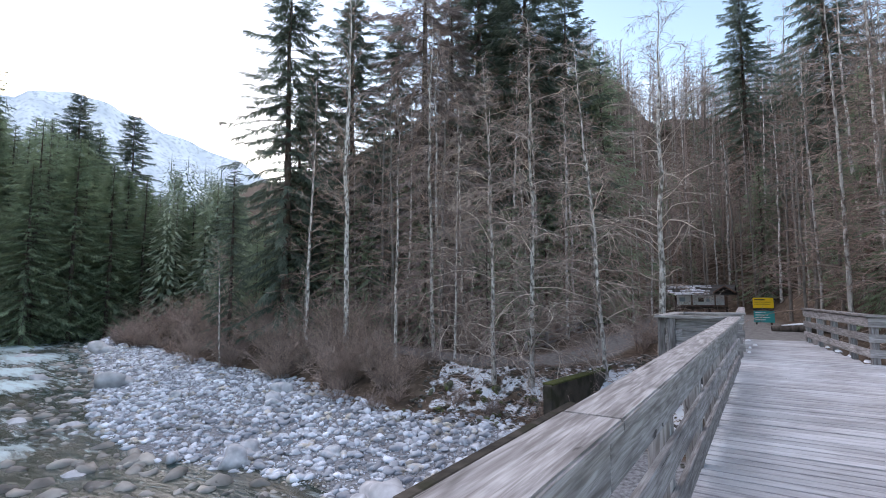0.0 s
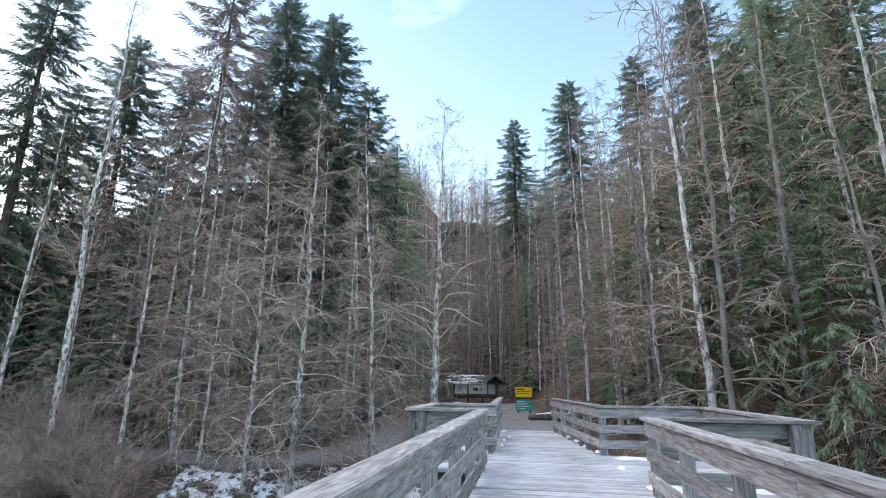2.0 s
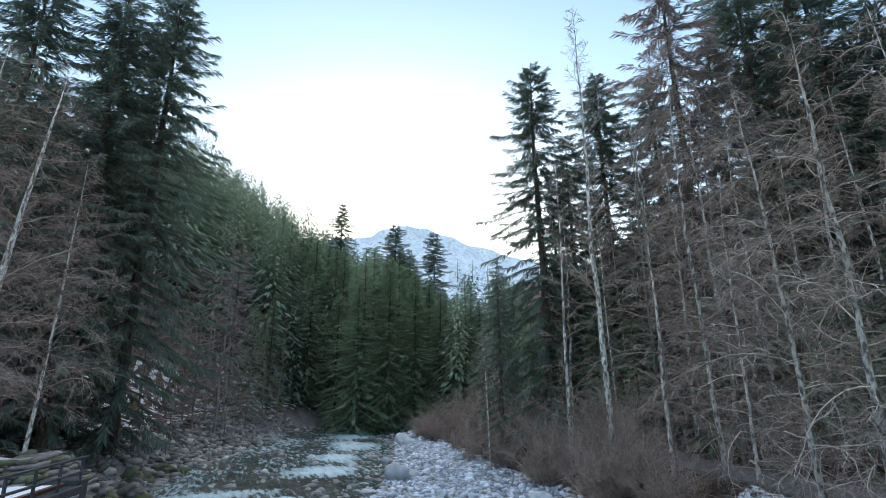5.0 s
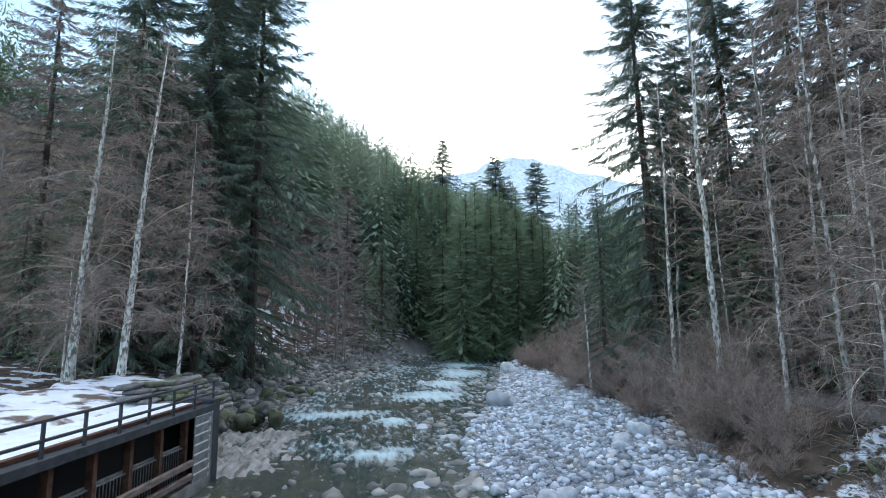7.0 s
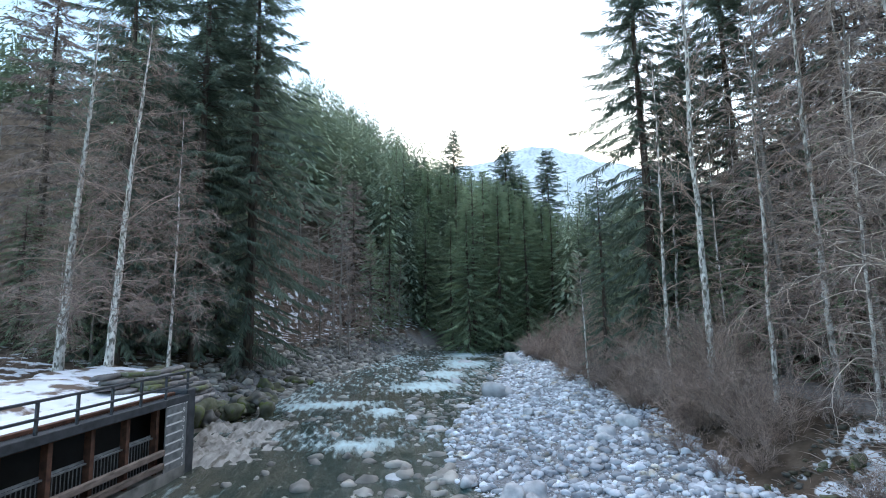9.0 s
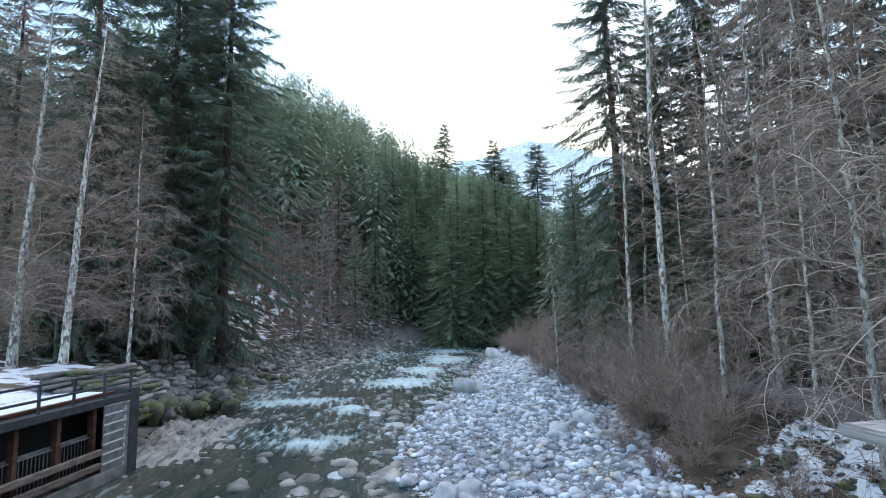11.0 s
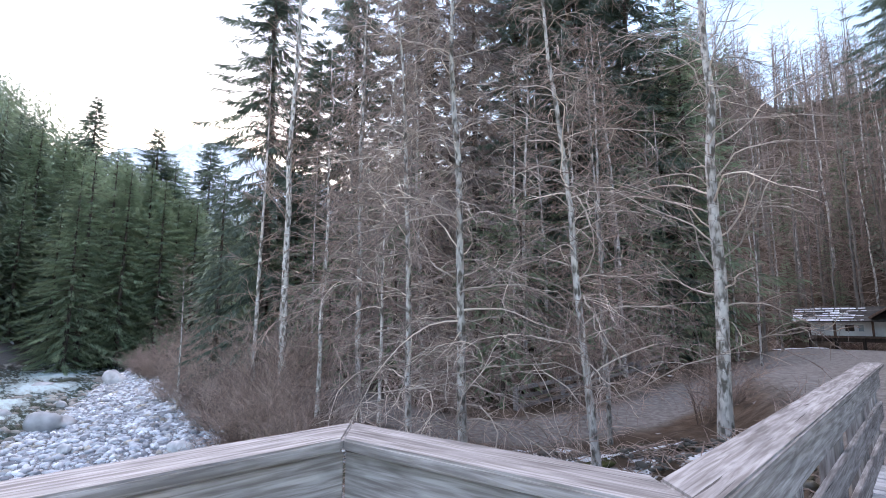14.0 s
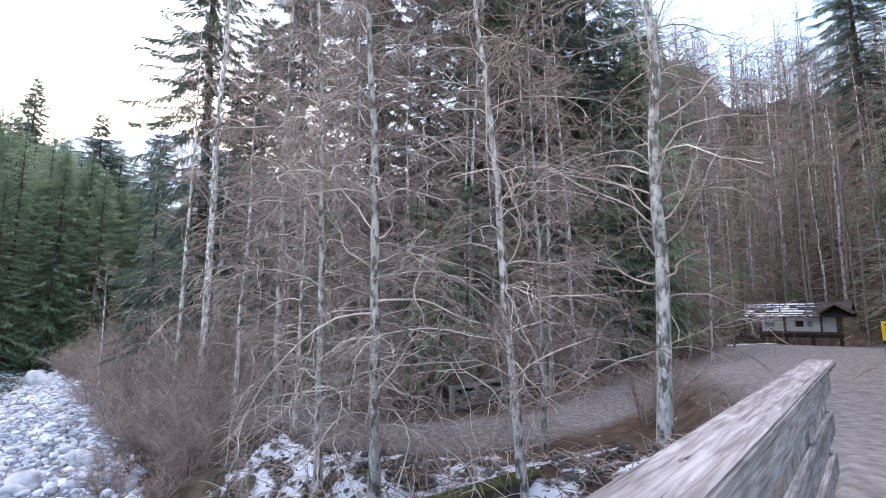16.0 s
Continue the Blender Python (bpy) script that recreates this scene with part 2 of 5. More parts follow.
def ground_material():
    """Leaf litter, gravel and old snow, told apart by the ground's own masks."""
    m = bpy.data.materials.new("forest_ground")
    m.use_nodes = True
    n, l = m.node_tree.nodes, m.node_tree.links
    b = n["Principled BSDF"]
    co = n.new("ShaderNodeTexCoord")

    def tex(scale, detail=6):
        t = n.new("ShaderNodeTexNoise")
        t.inputs["Scale"].default_value, t.inputs["Detail"].default_value = scale, detail
        l.new(co.outputs["Object"], t.inputs["Vector"])
        return t.outputs["Fac"]

    def ramp(fac, stops):
        r = n.new("ShaderNodeValToRGB")
        while len(r.color_ramp.elements) < len(stops):
            r.color_ramp.elements.new(0.5)
        for el, (p, c) in zip(r.color_ramp.elements, stops):
            el.position, el.color = p, (*c, 1)
        l.new(fac, r.inputs["Fac"])
        return r.outputs["Color"]

    def mix(f, x, y):
        k = n.new("ShaderNodeMix")
        k.data_type = "RGBA"
        l.new(f, k.inputs["Factor"])
        l.new(x, k.inputs["A"])
        l.new(y, k.inputs["B"])
        return k.outputs["Result"]

    def attr(name):
        k = n.new("ShaderNodeAttribute")
        k.attribute_name = name
        return k.outputs["Fac"]

    def maths(op, x, y):
        k = n.new("ShaderNodeMath")
        k.operation = op
        for i, v in enumerate((x, y)):
            if isinstance(v, float):
                k.inputs[i].default_value = v
            else:
                l.new(v, k.inputs[i])
        return k.outputs[0]

    litter = ramp(tex(1.6), [(0.3, (0.045, 0.033, 0.025)), (0.5, (0.1, 0.072, 0.052)), (0.7, (0.16, 0.12, 0.09))])
    # gravel is darkened: the shade between the cobbles is put into its colour
    gravel = ramp(tex(7.0), [(0.3, (0.1, 0.103, 0.108)), (0.7, (0.34, 0.35, 0.37))])
    path = ramp(tex(5.0, 9), [(0.3, (0.13, 0.122, 0.115)), (0.7, (0.29, 0.28, 0.272))])
    snow = ramp(tex(2.0), [(0.3, (0.7, 0.73, 0.78)), (0.7, (0.86, 0.88, 0.92))])
    snowy = ramp(maths("ADD", maths("MULTIPLY", tex(1.1, 9), 1.0), maths("SUBTRACT", attr("snow"), 0.5)), [(0.5, (0, 0, 0)), (0.56, (1, 1, 1))])
    bed = ramp(tex(3.0), [(0.3, (0.04, 0.045, 0.035)), (0.7, (0.15, 0.14, 0.11))])
    c = mix(attr("gravel"), litter, gravel)
    c = mix(attr("path"), c, path)
    c = mix(attr("bed"), c, bed)
    c = mix(snowy, c, snow)
    l.new(c, b.inputs["Base Color"])
    b.inputs["Roughness"].default_value = 0.9
    b.inputs["Specular IOR Level"].default_value = 0.2
    bp = n.new("ShaderNodeBump")
    bp.inputs["Strength"].default_value, bp.inputs["Distance"].default_value = 0.8, 0.08
    l.new(tex(6.0, 8), bp.inputs["Height"])
    l.new(bp.outputs["Normal"], b.inputs["Normal"])
    return m


M_GROUND = ground_material()


def water_material():
    m = bpy.data.materials.new("river_water")
    m.use_nodes = True
    n, l = m.node_tree.nodes, m.node_tree.links
    b = n["Principled BSDF"]
    co = n.new("ShaderNodeTexCoord")
    mp = n.new("ShaderNodeMapping")
    mp.inputs["Scale"].default_value = (0.32, 1.25, 1)
    mp.inputs["Rotation"].default_value = (0, 0, radians(16))
    l.new(co.outputs["Object"], mp.inputs["Vector"])
    t = n.new("ShaderNodeTexNoise")
    t.inputs["Scale"].default_value, t.inputs["Detail"].default_value = 2.2, 7
    t.inputs["Roughness"].default_value = 0.6
    t.inputs["Distortion"].default_value = 0.25
    l.new(mp.outputs["Vector"], t.inputs["Vector"])
    at = n.new("ShaderNodeAttribute")
    at.attribute_name = "foam"
    ad = n.new("ShaderNodeMath")
    ad.operation = "ADD"
    l.new(t.outputs["Fac"], ad.inputs[0])
    l.new(at.outputs["Fac"], ad.inputs[1])
    r = n.new("ShaderNodeValToRGB")
    r.color_ramp.elements[0].position, r.color_ramp.elements[1].position = 0.62, 0.98
    l.new(ad.outputs[0], r.inputs["Fac"])
    deep = n.new("ShaderNodeValToRGB")
    deep.color_ramp.elements[0].position, deep.color_ramp.elements[1].position = 0.35, 0.68
    deep.color_ramp.elements[0].color, deep.color_ramp.elements[1].color = (0.014, 0.036, 0.032, 1), (0.1, 0.095, 0.072, 1)
    t2 = n.new("ShaderNodeTexNoise")
    t2.inputs["Scale"].default_value, t2.inputs["Detail"].default_value = 0.5, 6
    l.new(mp.outputs["Vector"], t2.inputs["Vector"])
    l.new(t2.outputs["Fac"], deep.inputs["Fac"])
    mx = n.new("ShaderNodeMix")
    mx.data_type = "RGBA"
    mx.inputs["B"].default_value = (0.55, 0.7, 0.73, 1)
    l.new(r.outputs["Color"], mx.inputs["Factor"])
    l.new(deep.outputs["Color"], mx.inputs["A"])
    l.new(mx.outputs["Result"], b.inputs["Base Color"])
    mr = n.new("ShaderNodeMapRange")
    mr.inputs["To Min"].default_value, mr.inputs["To Max"].default_value = 0.08, 0.6
    l.new(r.outputs["Color"], mr.inputs["Value"])
    l.new(mr.outputs["Result"], b.inputs["Roughness"])
    b.inputs["IOR"].default_value = 1.33
    t3 = n.new("ShaderNodeTexNoise")
    t3.inputs["Scale"].default_value, t3.inputs["Detail"].default_value = 3.0, 6
    l.new(mp.outputs["Vector"], t3.inputs["Vector"])
    bp = n.new("ShaderNodeBump")
    bp.inputs["Strength"].default_value, bp.inputs["Distance"].default_value = 0.7, 0.15
    l.new(t3.outputs["Fac"], bp.inputs["Height"])
    l.new(bp.outputs["Normal"], b.inputs["Normal"])
    return m


M_WATER = water_material()

# ---- helpers for building ----


def mesh_object(name, verts, faces, mat, parent=None, label="", smooth=False):
    me = bpy.data.meshes.new(name)
    me.from_pydata(verts, [], faces)
    me.materials.append(mat)
    if smooth:
        me.polygons.foreach_set("use_smooth", [True] * len(me.polygons))
    ob = new(name, me)
    if parent:
        ob.parent = parent
    if label:
        ob["label"] = label
    return ob


def part(name, bm, mat, parent=None, label="", smooth=False):
    me = bpy.data.meshes.new(name)
    bm.to_mesh(me)
    bm.free()
    me.materials.append(mat)
    if smooth:
        me.polygons.foreach_set("use_smooth", [True] * len(me.polygons))
    ob = new(name, me)
    if parent:
        ob.parent = parent
    if label:
        ob["label"] = label
    return ob


def thing(name, label, category, place=(0, 0, 0), group="", kind=""):
    return tagged(pose_of(new(name), place), label, category, group, kind)


def pose_of(ob, place):
    ob.matrix_world = Matrix.Translation(place)
    return ob


def box(bm, lo, hi, bevel=0.008, turn=None):
    """An axis-aligned beam with eased edges, turned by a matrix."""
    g = bmesh.ops.create_cube(bm, size=1.0)
    c = [(l + h) / 2 for l, h in zip(lo, hi)]
    d = [h - l for l, h in zip(lo, hi)]
    m = Matrix.Translation(c) @ Matrix.Diagonal((*d, 1))
    if turn is not None:
        m = turn @ m
    bmesh.ops.transform(bm, matrix=m, verts=g["verts"])
    if bevel:
        es = {ed for v in g["verts"] for ed in v.link_edges}
        bmesh.ops.bevel(bm, geom=list(es), offset=bevel, segments=1, affect="EDGES")
    return bm


def along(p, q):
    """A frame at p whose x axis runs to q, level."""
    d = Vector(q) - Vector(p)
    return Matrix.Translation(p) @ Matrix.Rotation(math.atan2(d.y, d.x), 4, "Z") @ Matrix.Rotation(-math.atan2(d.z, math.hypot(d.x, d.y)), 4, "Y"), d.length


class Tubes:
    """Gathers tapering tubes and blades into one mesh."""

    def __init__(self):
        self.v, self.f = [], []

    def tube(self, pts, radii, n=5):
        base = len(self.v)
        pts = [Vector(p) for p in pts]
        for i, p in enumerate(pts):
            d = (pts[min(i + 1, len(pts) - 1)] - pts[max(i - 1, 0)]).normalized()
            s = d.cross(Vector((0.31, 0.17, 0.93)))
            if s.length < 1e-3:
                s = Vector((1, 0, 0))
            s.normalize()
            u = d.cross(s)
            for k in range(n):
                a = 2 * math.pi * k / n
                self.v.append(tuple(p + (s * math.cos(a) + u * math.sin(a)) * radii[i]))
        for i in range(len(pts) - 1):
            for k in range(n):
                a, b = base + i * n + k, base + i * n + (k + 1) % n
                self.f.append((a, b, b + n, a + n))

    def blade(self, p, d, side, length, width):
        """A bent leaf-shaped spray."""
        b = len(self.v)
        m = p + d * (length * 0.45)
        e = p + d * length
        e.z -= length * 0.12
        self.v += [tuple(p), tuple(m + side * width), tuple(e), tuple(m - side * width)]
        self.f += [(b, b + 1, b + 2, b + 3)]

    def make(self, name, mat, parent=None, label="", smooth=False):
        return mesh_object(name, self.v, self.f, mat, parent, label, smooth)


def interp(x, xs, ys):
    return float(np.interp(x, xs, ys))


# ---- the lie of the land ----
LX = [-400, -130, -100, -71, -60, -50, -43, -37, -30, -23, -14, 0, 40, 300]
LY = [170, 62, 38, 12, 8, 3.6, 1.3, -0.4, -1.5, -0.2, -2.2, -4, -6, -40]
RX = [-400, -130, -100, -64, -50, -42, -33, -25, -21, -16, -13, 0, 40, 300]
RY = [190, 76, 54, 27, 22.3, 19.2, 14.8, 12.4, 12.0, 13.5, 13.4, 10, 7, -20]
VX = [-400, -130, -100, -63, -45, -34, -27, -21, -16, -12, -9.5, -7.6, -6.2, -3, 0, 40, 300]
VY = [194, 80, 58, 28.2, 26.4, 24.7, 23.8, 22.0, 20.3, 20.9, 21.6, 20.6, 22.6, 20.8, 19.3, 12, -15]
PATHX = [-26, -18, -13.5, -10.3, -8.6, -6.5, -3, 0.2]
PATHY = [31.0, 28.5, 26.6, 29.0, 36.0, 44.0, 33.0, 22.0]


def smooth01(x):
    x = min(1.0, max(0.0, x))
    return x * x * (3 - 2 * x)


def trail(x, y):
    """How much a place belongs to the gravel path: from the deck to the shelter, and down along the river."""
    best = 99.0
    for (ax, ay, aw), (bx, by, bw) in zip(TRAIL[:-1], TRAIL[1:]):
        dx, dy = bx - ax, by - ay
        k = min(1, max(0, ((x - ax) * dx + (y - ay) * dy) / (dx * dx + dy * dy)))
        best = min(best, math.hypot(x - ax - k * dx, y - ay - k * dy) / (aw + k * (bw - aw)))
    return best


TRAIL = [(0.4, 20.5, 1.3), (0.2, 27, 2.2), (-3.5, 40, 4.5), (-5.5, 58, 5.0), (-7.8, 46, 1.8), (-9.3, 38, 1.6), (-9.0, 32, 1.7), (-10.4, 27.6, 1.9), (-12.8, 26.0, 1.6), (-18, 27.0, 1.5), (-30, 31, 1.4)]


def height(x, y):
    le, ri, ve = interp(x, LX, LY), interp(x, RX, RY), interp(x, VX, VY)
    n1 = noise.noise((x * 0.11, y * 0.11, 3.1))
    n2 = noise.noise((x * 0.5, y * 0.5, 7.7))
    up = max(0.0, (-x - 40)) * 0.028
    bed = -5.35 + up
    if y < le:
        d = le - y
        if x > -26.5:
            h = bed + 0.35 if d < 0.9 else -1.75 + 0.12 * n2 + min(9.0, max(0, d - 9) * 0.16)
        else:
            k = smooth01((-26.5 - x) / 5)
            h1 = bed + 0.4 + 2.6 * smooth01(d / 7) + max(0, d - 6) * 0.2 + max(0, d - 12) * 0.8 * smooth01((-x - 48) / 30)
            h0 = -1.75 + min(9.0, max(0, d - 9) * 0.16)
            h = h0 + (h1 - h0) * k
        h = min(h, interp(y, [-70, -10, 25], [16, 34, 56]) + 6 * n1)
    elif y < ri:
        k = min(y - le, ri - y)
        h = bed + 0.35 * (1 - smooth01(k / 1.5)) + 0.1 * n2
    elif y < ve:
        k = (y - ri) / max(0.5, ve - ri)
        h = bed + 0.38 + 0.75 * smooth01(k) + 0.1 * n2
    else:
        d = y - ve
        top = -2.2 + 1.7 * smooth01((x + 8) / 8)
        top += 0.9 * smooth01((y - 27) / 16) * smooth01((-x - 4) / 6)
        k = smooth01(d / 4.0)
        h = (bed + 1.13) * (1 - k) + top * k + 0.22 * n2 * k + 0.25 * noise.noise((x * 1.1, y * 1.1, 5.5)) * k
        if -8 < x:
            h = min(h, -0.25) if y > 18 else h
        h += min(16.0, max(0.0, d - 22) * 0.2) * smooth01((-x - 20) / 12)
        hill = max(0.0, x - 5.5 + 0.12 * (y - 22)) * 0.75 if y > 16 else 0.0
        hill = min(hill, 46 + 8 * n1)
        hill = max(hill, min(max(0.0, y - 67) * 0.84, 43 + 5 * n1))
        h += hill + min(1, hill * 0.3) * n1 * 1.5
    return h


def flatten(x, y, h):
    """The path lies level across."""
    t = trail(x, y)
    if t < 1.6 and y > 19:
        k = 1 - smooth01((t - 0.7) / 0.9)
        z = -0.14 if y < 24 and x > -3 else interp(y, [24, 27, 30, 36, 42, 50, 60], [-2.2, -2.15, -2.1, -2.0, -1.7, -1.0, -0.55]) if x < -6 else interp(y, [20, 24, 40, 60], [-0.14, -0.2, -0.4, -0.55])
        h = h * (1 - k) + z * k
    return h


def land(x, y):
    return flatten(x, y, height(x, y))


def build_ground():
    def axis(lo, hi, step, far, growth):
        mid = list(np.arange(lo, hi + step / 2, step))
        a, s = [], step
        p = lo
        while p > -far:
            s *= growth
            p -= s
            a.append(p)
        b, s = [], step
        p = hi
        while p < far:
            s *= growth
            p += s
            b.append(p)
        return a[::-1] + mid + b

    xs = axis(-66, 22, 0.6, 1600, 1.18)
    ys = axis(-16, 52, 0.6, 1600, 1.18)
    verts, snow, grav, pathm, bedm = [], [], [], [], []
    for y in ys:
        for x in xs:
            h = land(x, y)
            le, ri, ve = interp(x, LX, LY), interp(x, RX, RY), interp(x, VX, VY)
            verts.append((x, y, h))
            g = 1.0 if ri - 0.6 <= y <= ve - 0.3 else 0.0
            if y < le and x < -26 and le - y < 5:
                g = 0.7
            s = 0.0
            if y < le and le - y > 0.9 and x > -27 and le - y < 6:
                s = 0.78
            elif y < le and x < -27:
                s = 0.2 if le - y < 6 else 0.47 if le - y < 18 else 0.3
            elif y > ve:
                dd = y - ve
                s = 0.55 if 0.8 < dd < 5.8 and -15 < x < -1 else 0.3 if y < 60 else 0.0
                if x < -16:
                    s = 0.0
            t = trail(x, y)
            pm = 1 - smooth01((t - 0.75) / 0.35) if y > 18 else 0.0
            snow.append(s * (1 - pm) + 0.0)
            grav.append(g)
            pathm.append(pm)
            bedm.append(1.0 if le < y < ri else 0.0)
    nx = len(xs)
    faces = [(j * nx + i, j * nx + i + 1, (j + 1) * nx + i + 1, (j + 1) * nx + i) for j in range(len(ys) - 1) for i in range(nx - 1)]
    ob = mesh_object("ground", verts, faces, M_GROUND, smooth=True)
    for name, data in (("snow", snow), ("gravel", grav), ("path", pathm), ("bed", bedm)):
        at = ob.data.attributes.new(name, "FLOAT", "POINT")
        at.data.foreach_set("value", data)
    return tagged(ob, "brown leaf litter, pale gravel and patches of old snow", "ground", kind="structure")


build_ground()


def mountain():
    """The snow-dusted peak that closes the valley, its haze painted into pale blue colours."""
    m = material("haze_tinted_snow_forest", (0.5, 0.57, 0.65), (0.72, 0.78, 0.85), 0.03, 0.95, 0, stretch=(1, 1, 0.5), spots=(0.42, 0.49, 0.57), spot_scale=0.16, spot_at=(0.5, 0.62))
    verts, faces = [], []
    n, r = 70, 14
    for j in range(r):
        for i in range(n):
            az = -98 + 62 * i / (n - 1)
            k = j / (r - 1)
            el = interp(az, [-100, -86, -74, -70.5, -66, -62, -57, -50, -36], [12, 14.5, 17.6, 18.6, 17.4, 16.0, 14.6, 11, 6])
            top = 1000 * math.tan(radians(el)) + 9 * noise.noise((az * 0.5, 1, 1)) + 4 * noise.noise((az * 2, 1, 1))
            d = 640 + 360 * k + 25 * noise.noise((az * 0.3, k * 4, 5))
            verts.append((math.sin(radians(az)) * d, 6 + math.cos(radians(az)) * d, -20 + (top + 20) * k ** 0.9 + 10 * noise.noise((az * 0.4, k * 5, 2)) * k * (1 - k) * 3))
    for j in range(r - 1):
        for i in range(n - 1):
            a = j * n + i
            faces.append((a, a + 1, a + n + 1, a + n))
    return tagged(mesh_object("backdrop", verts, faces, m, smooth=True), "distant mountain dusted with snow, tinted pale blue for haze", "mountain", kind="structure")


mountain()


def build_water():
    verts, foam, faces = [], [], []
    xs = list(np.arange(-110, 40.1, 0.6))
    n = 26
    for x in xs:
        le, ri = interp(x, LX, LY) - 0.8, interp(x, RX, RY) + 0.9
        if x > -26:
            le += 0.9
        up = max(0.0, (-x - 40)) * 0.028
        for k in range(n):
            y = le + (ri - le) * k / (n - 1)
            f = noise.noise((x * 0.16, y * 0.2, 9.0)) * 0.3
            fall = 0.0
            for px, py, pw, pl in RAPIDS:
                q = math.hypot((x - px) / pl, (y - py) / pw) * (1 + 0.5 * noise.noise((x * 0.4, y * 0.7, 3)))
                fall = max(fall, 1 - smooth01(q))
            z = -5.0 + up + 0.05 * noise.noise((x * 0.6, y * 0.9, 2)) + 0.22 * fall * noise.noise((x * 1.1, y * 1.5, 5)) + 0.1 * fall
            verts.append((x, y, z))
            foam.append(f * 0.5 + 0.38 * fall + (0.17 if x < -42 else 0.12 if x < -27 else 0.05))
    for i in range(len(xs) - 1):
        for k in range(n - 1):
            a = i * n + k
            faces.append((a, a + n, a + n + 1, a + 1))
    ob = mesh_object("water", verts, faces, M_WATER, smooth=True)
    at = ob.data.attributes.new("foam", "FLOAT", "POINT")
    at.data.foreach_set("value", foam)
    return tagged(ob, "clear green mountain river with white rapids", "river", kind="structure")


RAPIDS = [(-26.3, 8.0, 3.6, 2.0), (-38.3, 6.2, 5.0, 2.4), (-34.8, 9.6, 1.8, 2.2), (-44.5, 14, 4.2, 3.6), (-51, 16, 3.5, 3.5), (-59, 20, 4.5, 6), (-68, 22, 4, 7), (-14, 5.5, 2.0, 3.0)]
build_water()

# ---- the bridge ----
RAIL_TOP = 1.07


def laid(name, bm, m, th):
    o = part(name, bm, M_RAIL, th)
    o.matrix_basis = m
    return o


def slanted(p, q, s0, s1, half, z0, z1):
    """A cap board from p to q along x, its ends cut to a mitre."""
    bm = bmesh.new()
    vs = []
    for z in (z0, z1):
        for x, y in ((p + s0 * -half, -half), (q + s1 * -half, -half), (q + s1 * half, half), (p + s0 * half, half)):
            vs.append(bm.verts.new((x, y, z)))
    for f in ((3, 2, 1, 0), (4, 5, 6, 7), (0, 1, 5, 4), (1, 2, 6, 5), (2, 3, 7, 6), (3, 0, 4, 7)):
        bm.faces.new([vs[k] for k in f])
    bmesh.ops.bevel(bm, geom=bm.edges[:], offset=0.009, segments=2, affect="EDGES")
    return bm


def rail_run(p, q, s0, s1, label, inward, half, spacing=1.62):
    """A straight run of railing: cap, three boards on the deck side, posts behind. inward: side of the run on which the deck lies."""
    m, length = along((*p, 0.0), (*q, 0.0))
    th = thing("railing", label, "railing", (0, 0, 0), "bridge railings")
    s = inward
    pieces = max(1, round(length / 4.6))
    off = half - 0.05
    a0 = 0.0 if abs(s0) < 0.2 else s0 * s * off
    b0 = length if abs(s1) < 0.2 else length + s1 * s * off
    for i in range(pieces):
        a, b = length * i / pieces, length * (i + 1) / pieces
        wob = random.uniform(-0.003, 0.003)
        laid("cap", slanted(a + 0.0015, b - 0.0015, s0 if i == 0 else 0, s1 if i == pieces - 1 else 0, half, RAIL_TOP - 0.05 + wob, RAIL_TOP + wob), m, th)
        a = max(a, a0)
        b = min(b, b0) if i < pieces - 1 else b0
        for z0, z1, nm in ((0.80, 1.005, "top_board"), (0.47, 0.65, "middle_board"), (0.14, 0.32, "bottom_board")):
            y0, y1 = sorted((s * (off - 0.042), s * off))
            laid(nm, box(bmesh.new(), (a + 0.002, y0, z0 + random.uniform(-.006, .006)), (b - 0.002, y1, z1), 0.006), m, th)
    n = max(1, round(length / spacing))
    for i in range(n + 1):
        lo, hi = (a0 + 0.045, b0 - 0.045) if abs(a0) < 1 else (0, length)
        x = min(hi - 0.075, max(lo + 0.075, length * i / n))
        y0, y1 = sorted((s * (off - 0.044), s * (off - 0.184)))
        o = laid("post", box(bmesh.new(), (-0.32, -0.07, -0.07), (RAIL_TOP - 0.049, 0.07, 0.07), 0.008), m @ Matrix.Translation((x, (y0 + y1) / 2, 0)) @ Matrix.Rotation(radians(-90), 4, "Y"), th)
    return th


def rail_chain(pts, inward, halves, label):
    turns = [0.0]
    for a, b, c in zip(pts, pts[1:], pts[2:]):
        t = math.atan2(c[1] - b[1], c[0] - b[0]) - math.atan2(b[1] - a[1], b[0] - a[0])
        turns.append(math.tan(((t + math.pi) % (2 * math.pi) - math.pi) / 2))
    turns.append(0.0)
    for i, (a, b) in enumerate(zip(pts, pts[1:])):
        rail_run(a, b, turns[i], -turns[i + 1], label, inward, halves[i])


LW = "weathered grey wooden bridge railing with three boards"
rail_chain([(-0.395, -7.0), (-0.395, 12.43), (-1.75, 12.43), (-1.75, 14.92), (-0.40, 15.12), (-0.59, 21.2)], -1, (0.115, 0.13, 0.13, 0.13, 0.1), LW)
rail_chain([(2.22, -7.0), (2.22, 10.87), (4.36, 10.87), (4.36, 15.38), (2.05, 15.15), (1.2, 21.3)], 1, (0.115, 0.13, 0.13, 0.13, 0.115), LW)

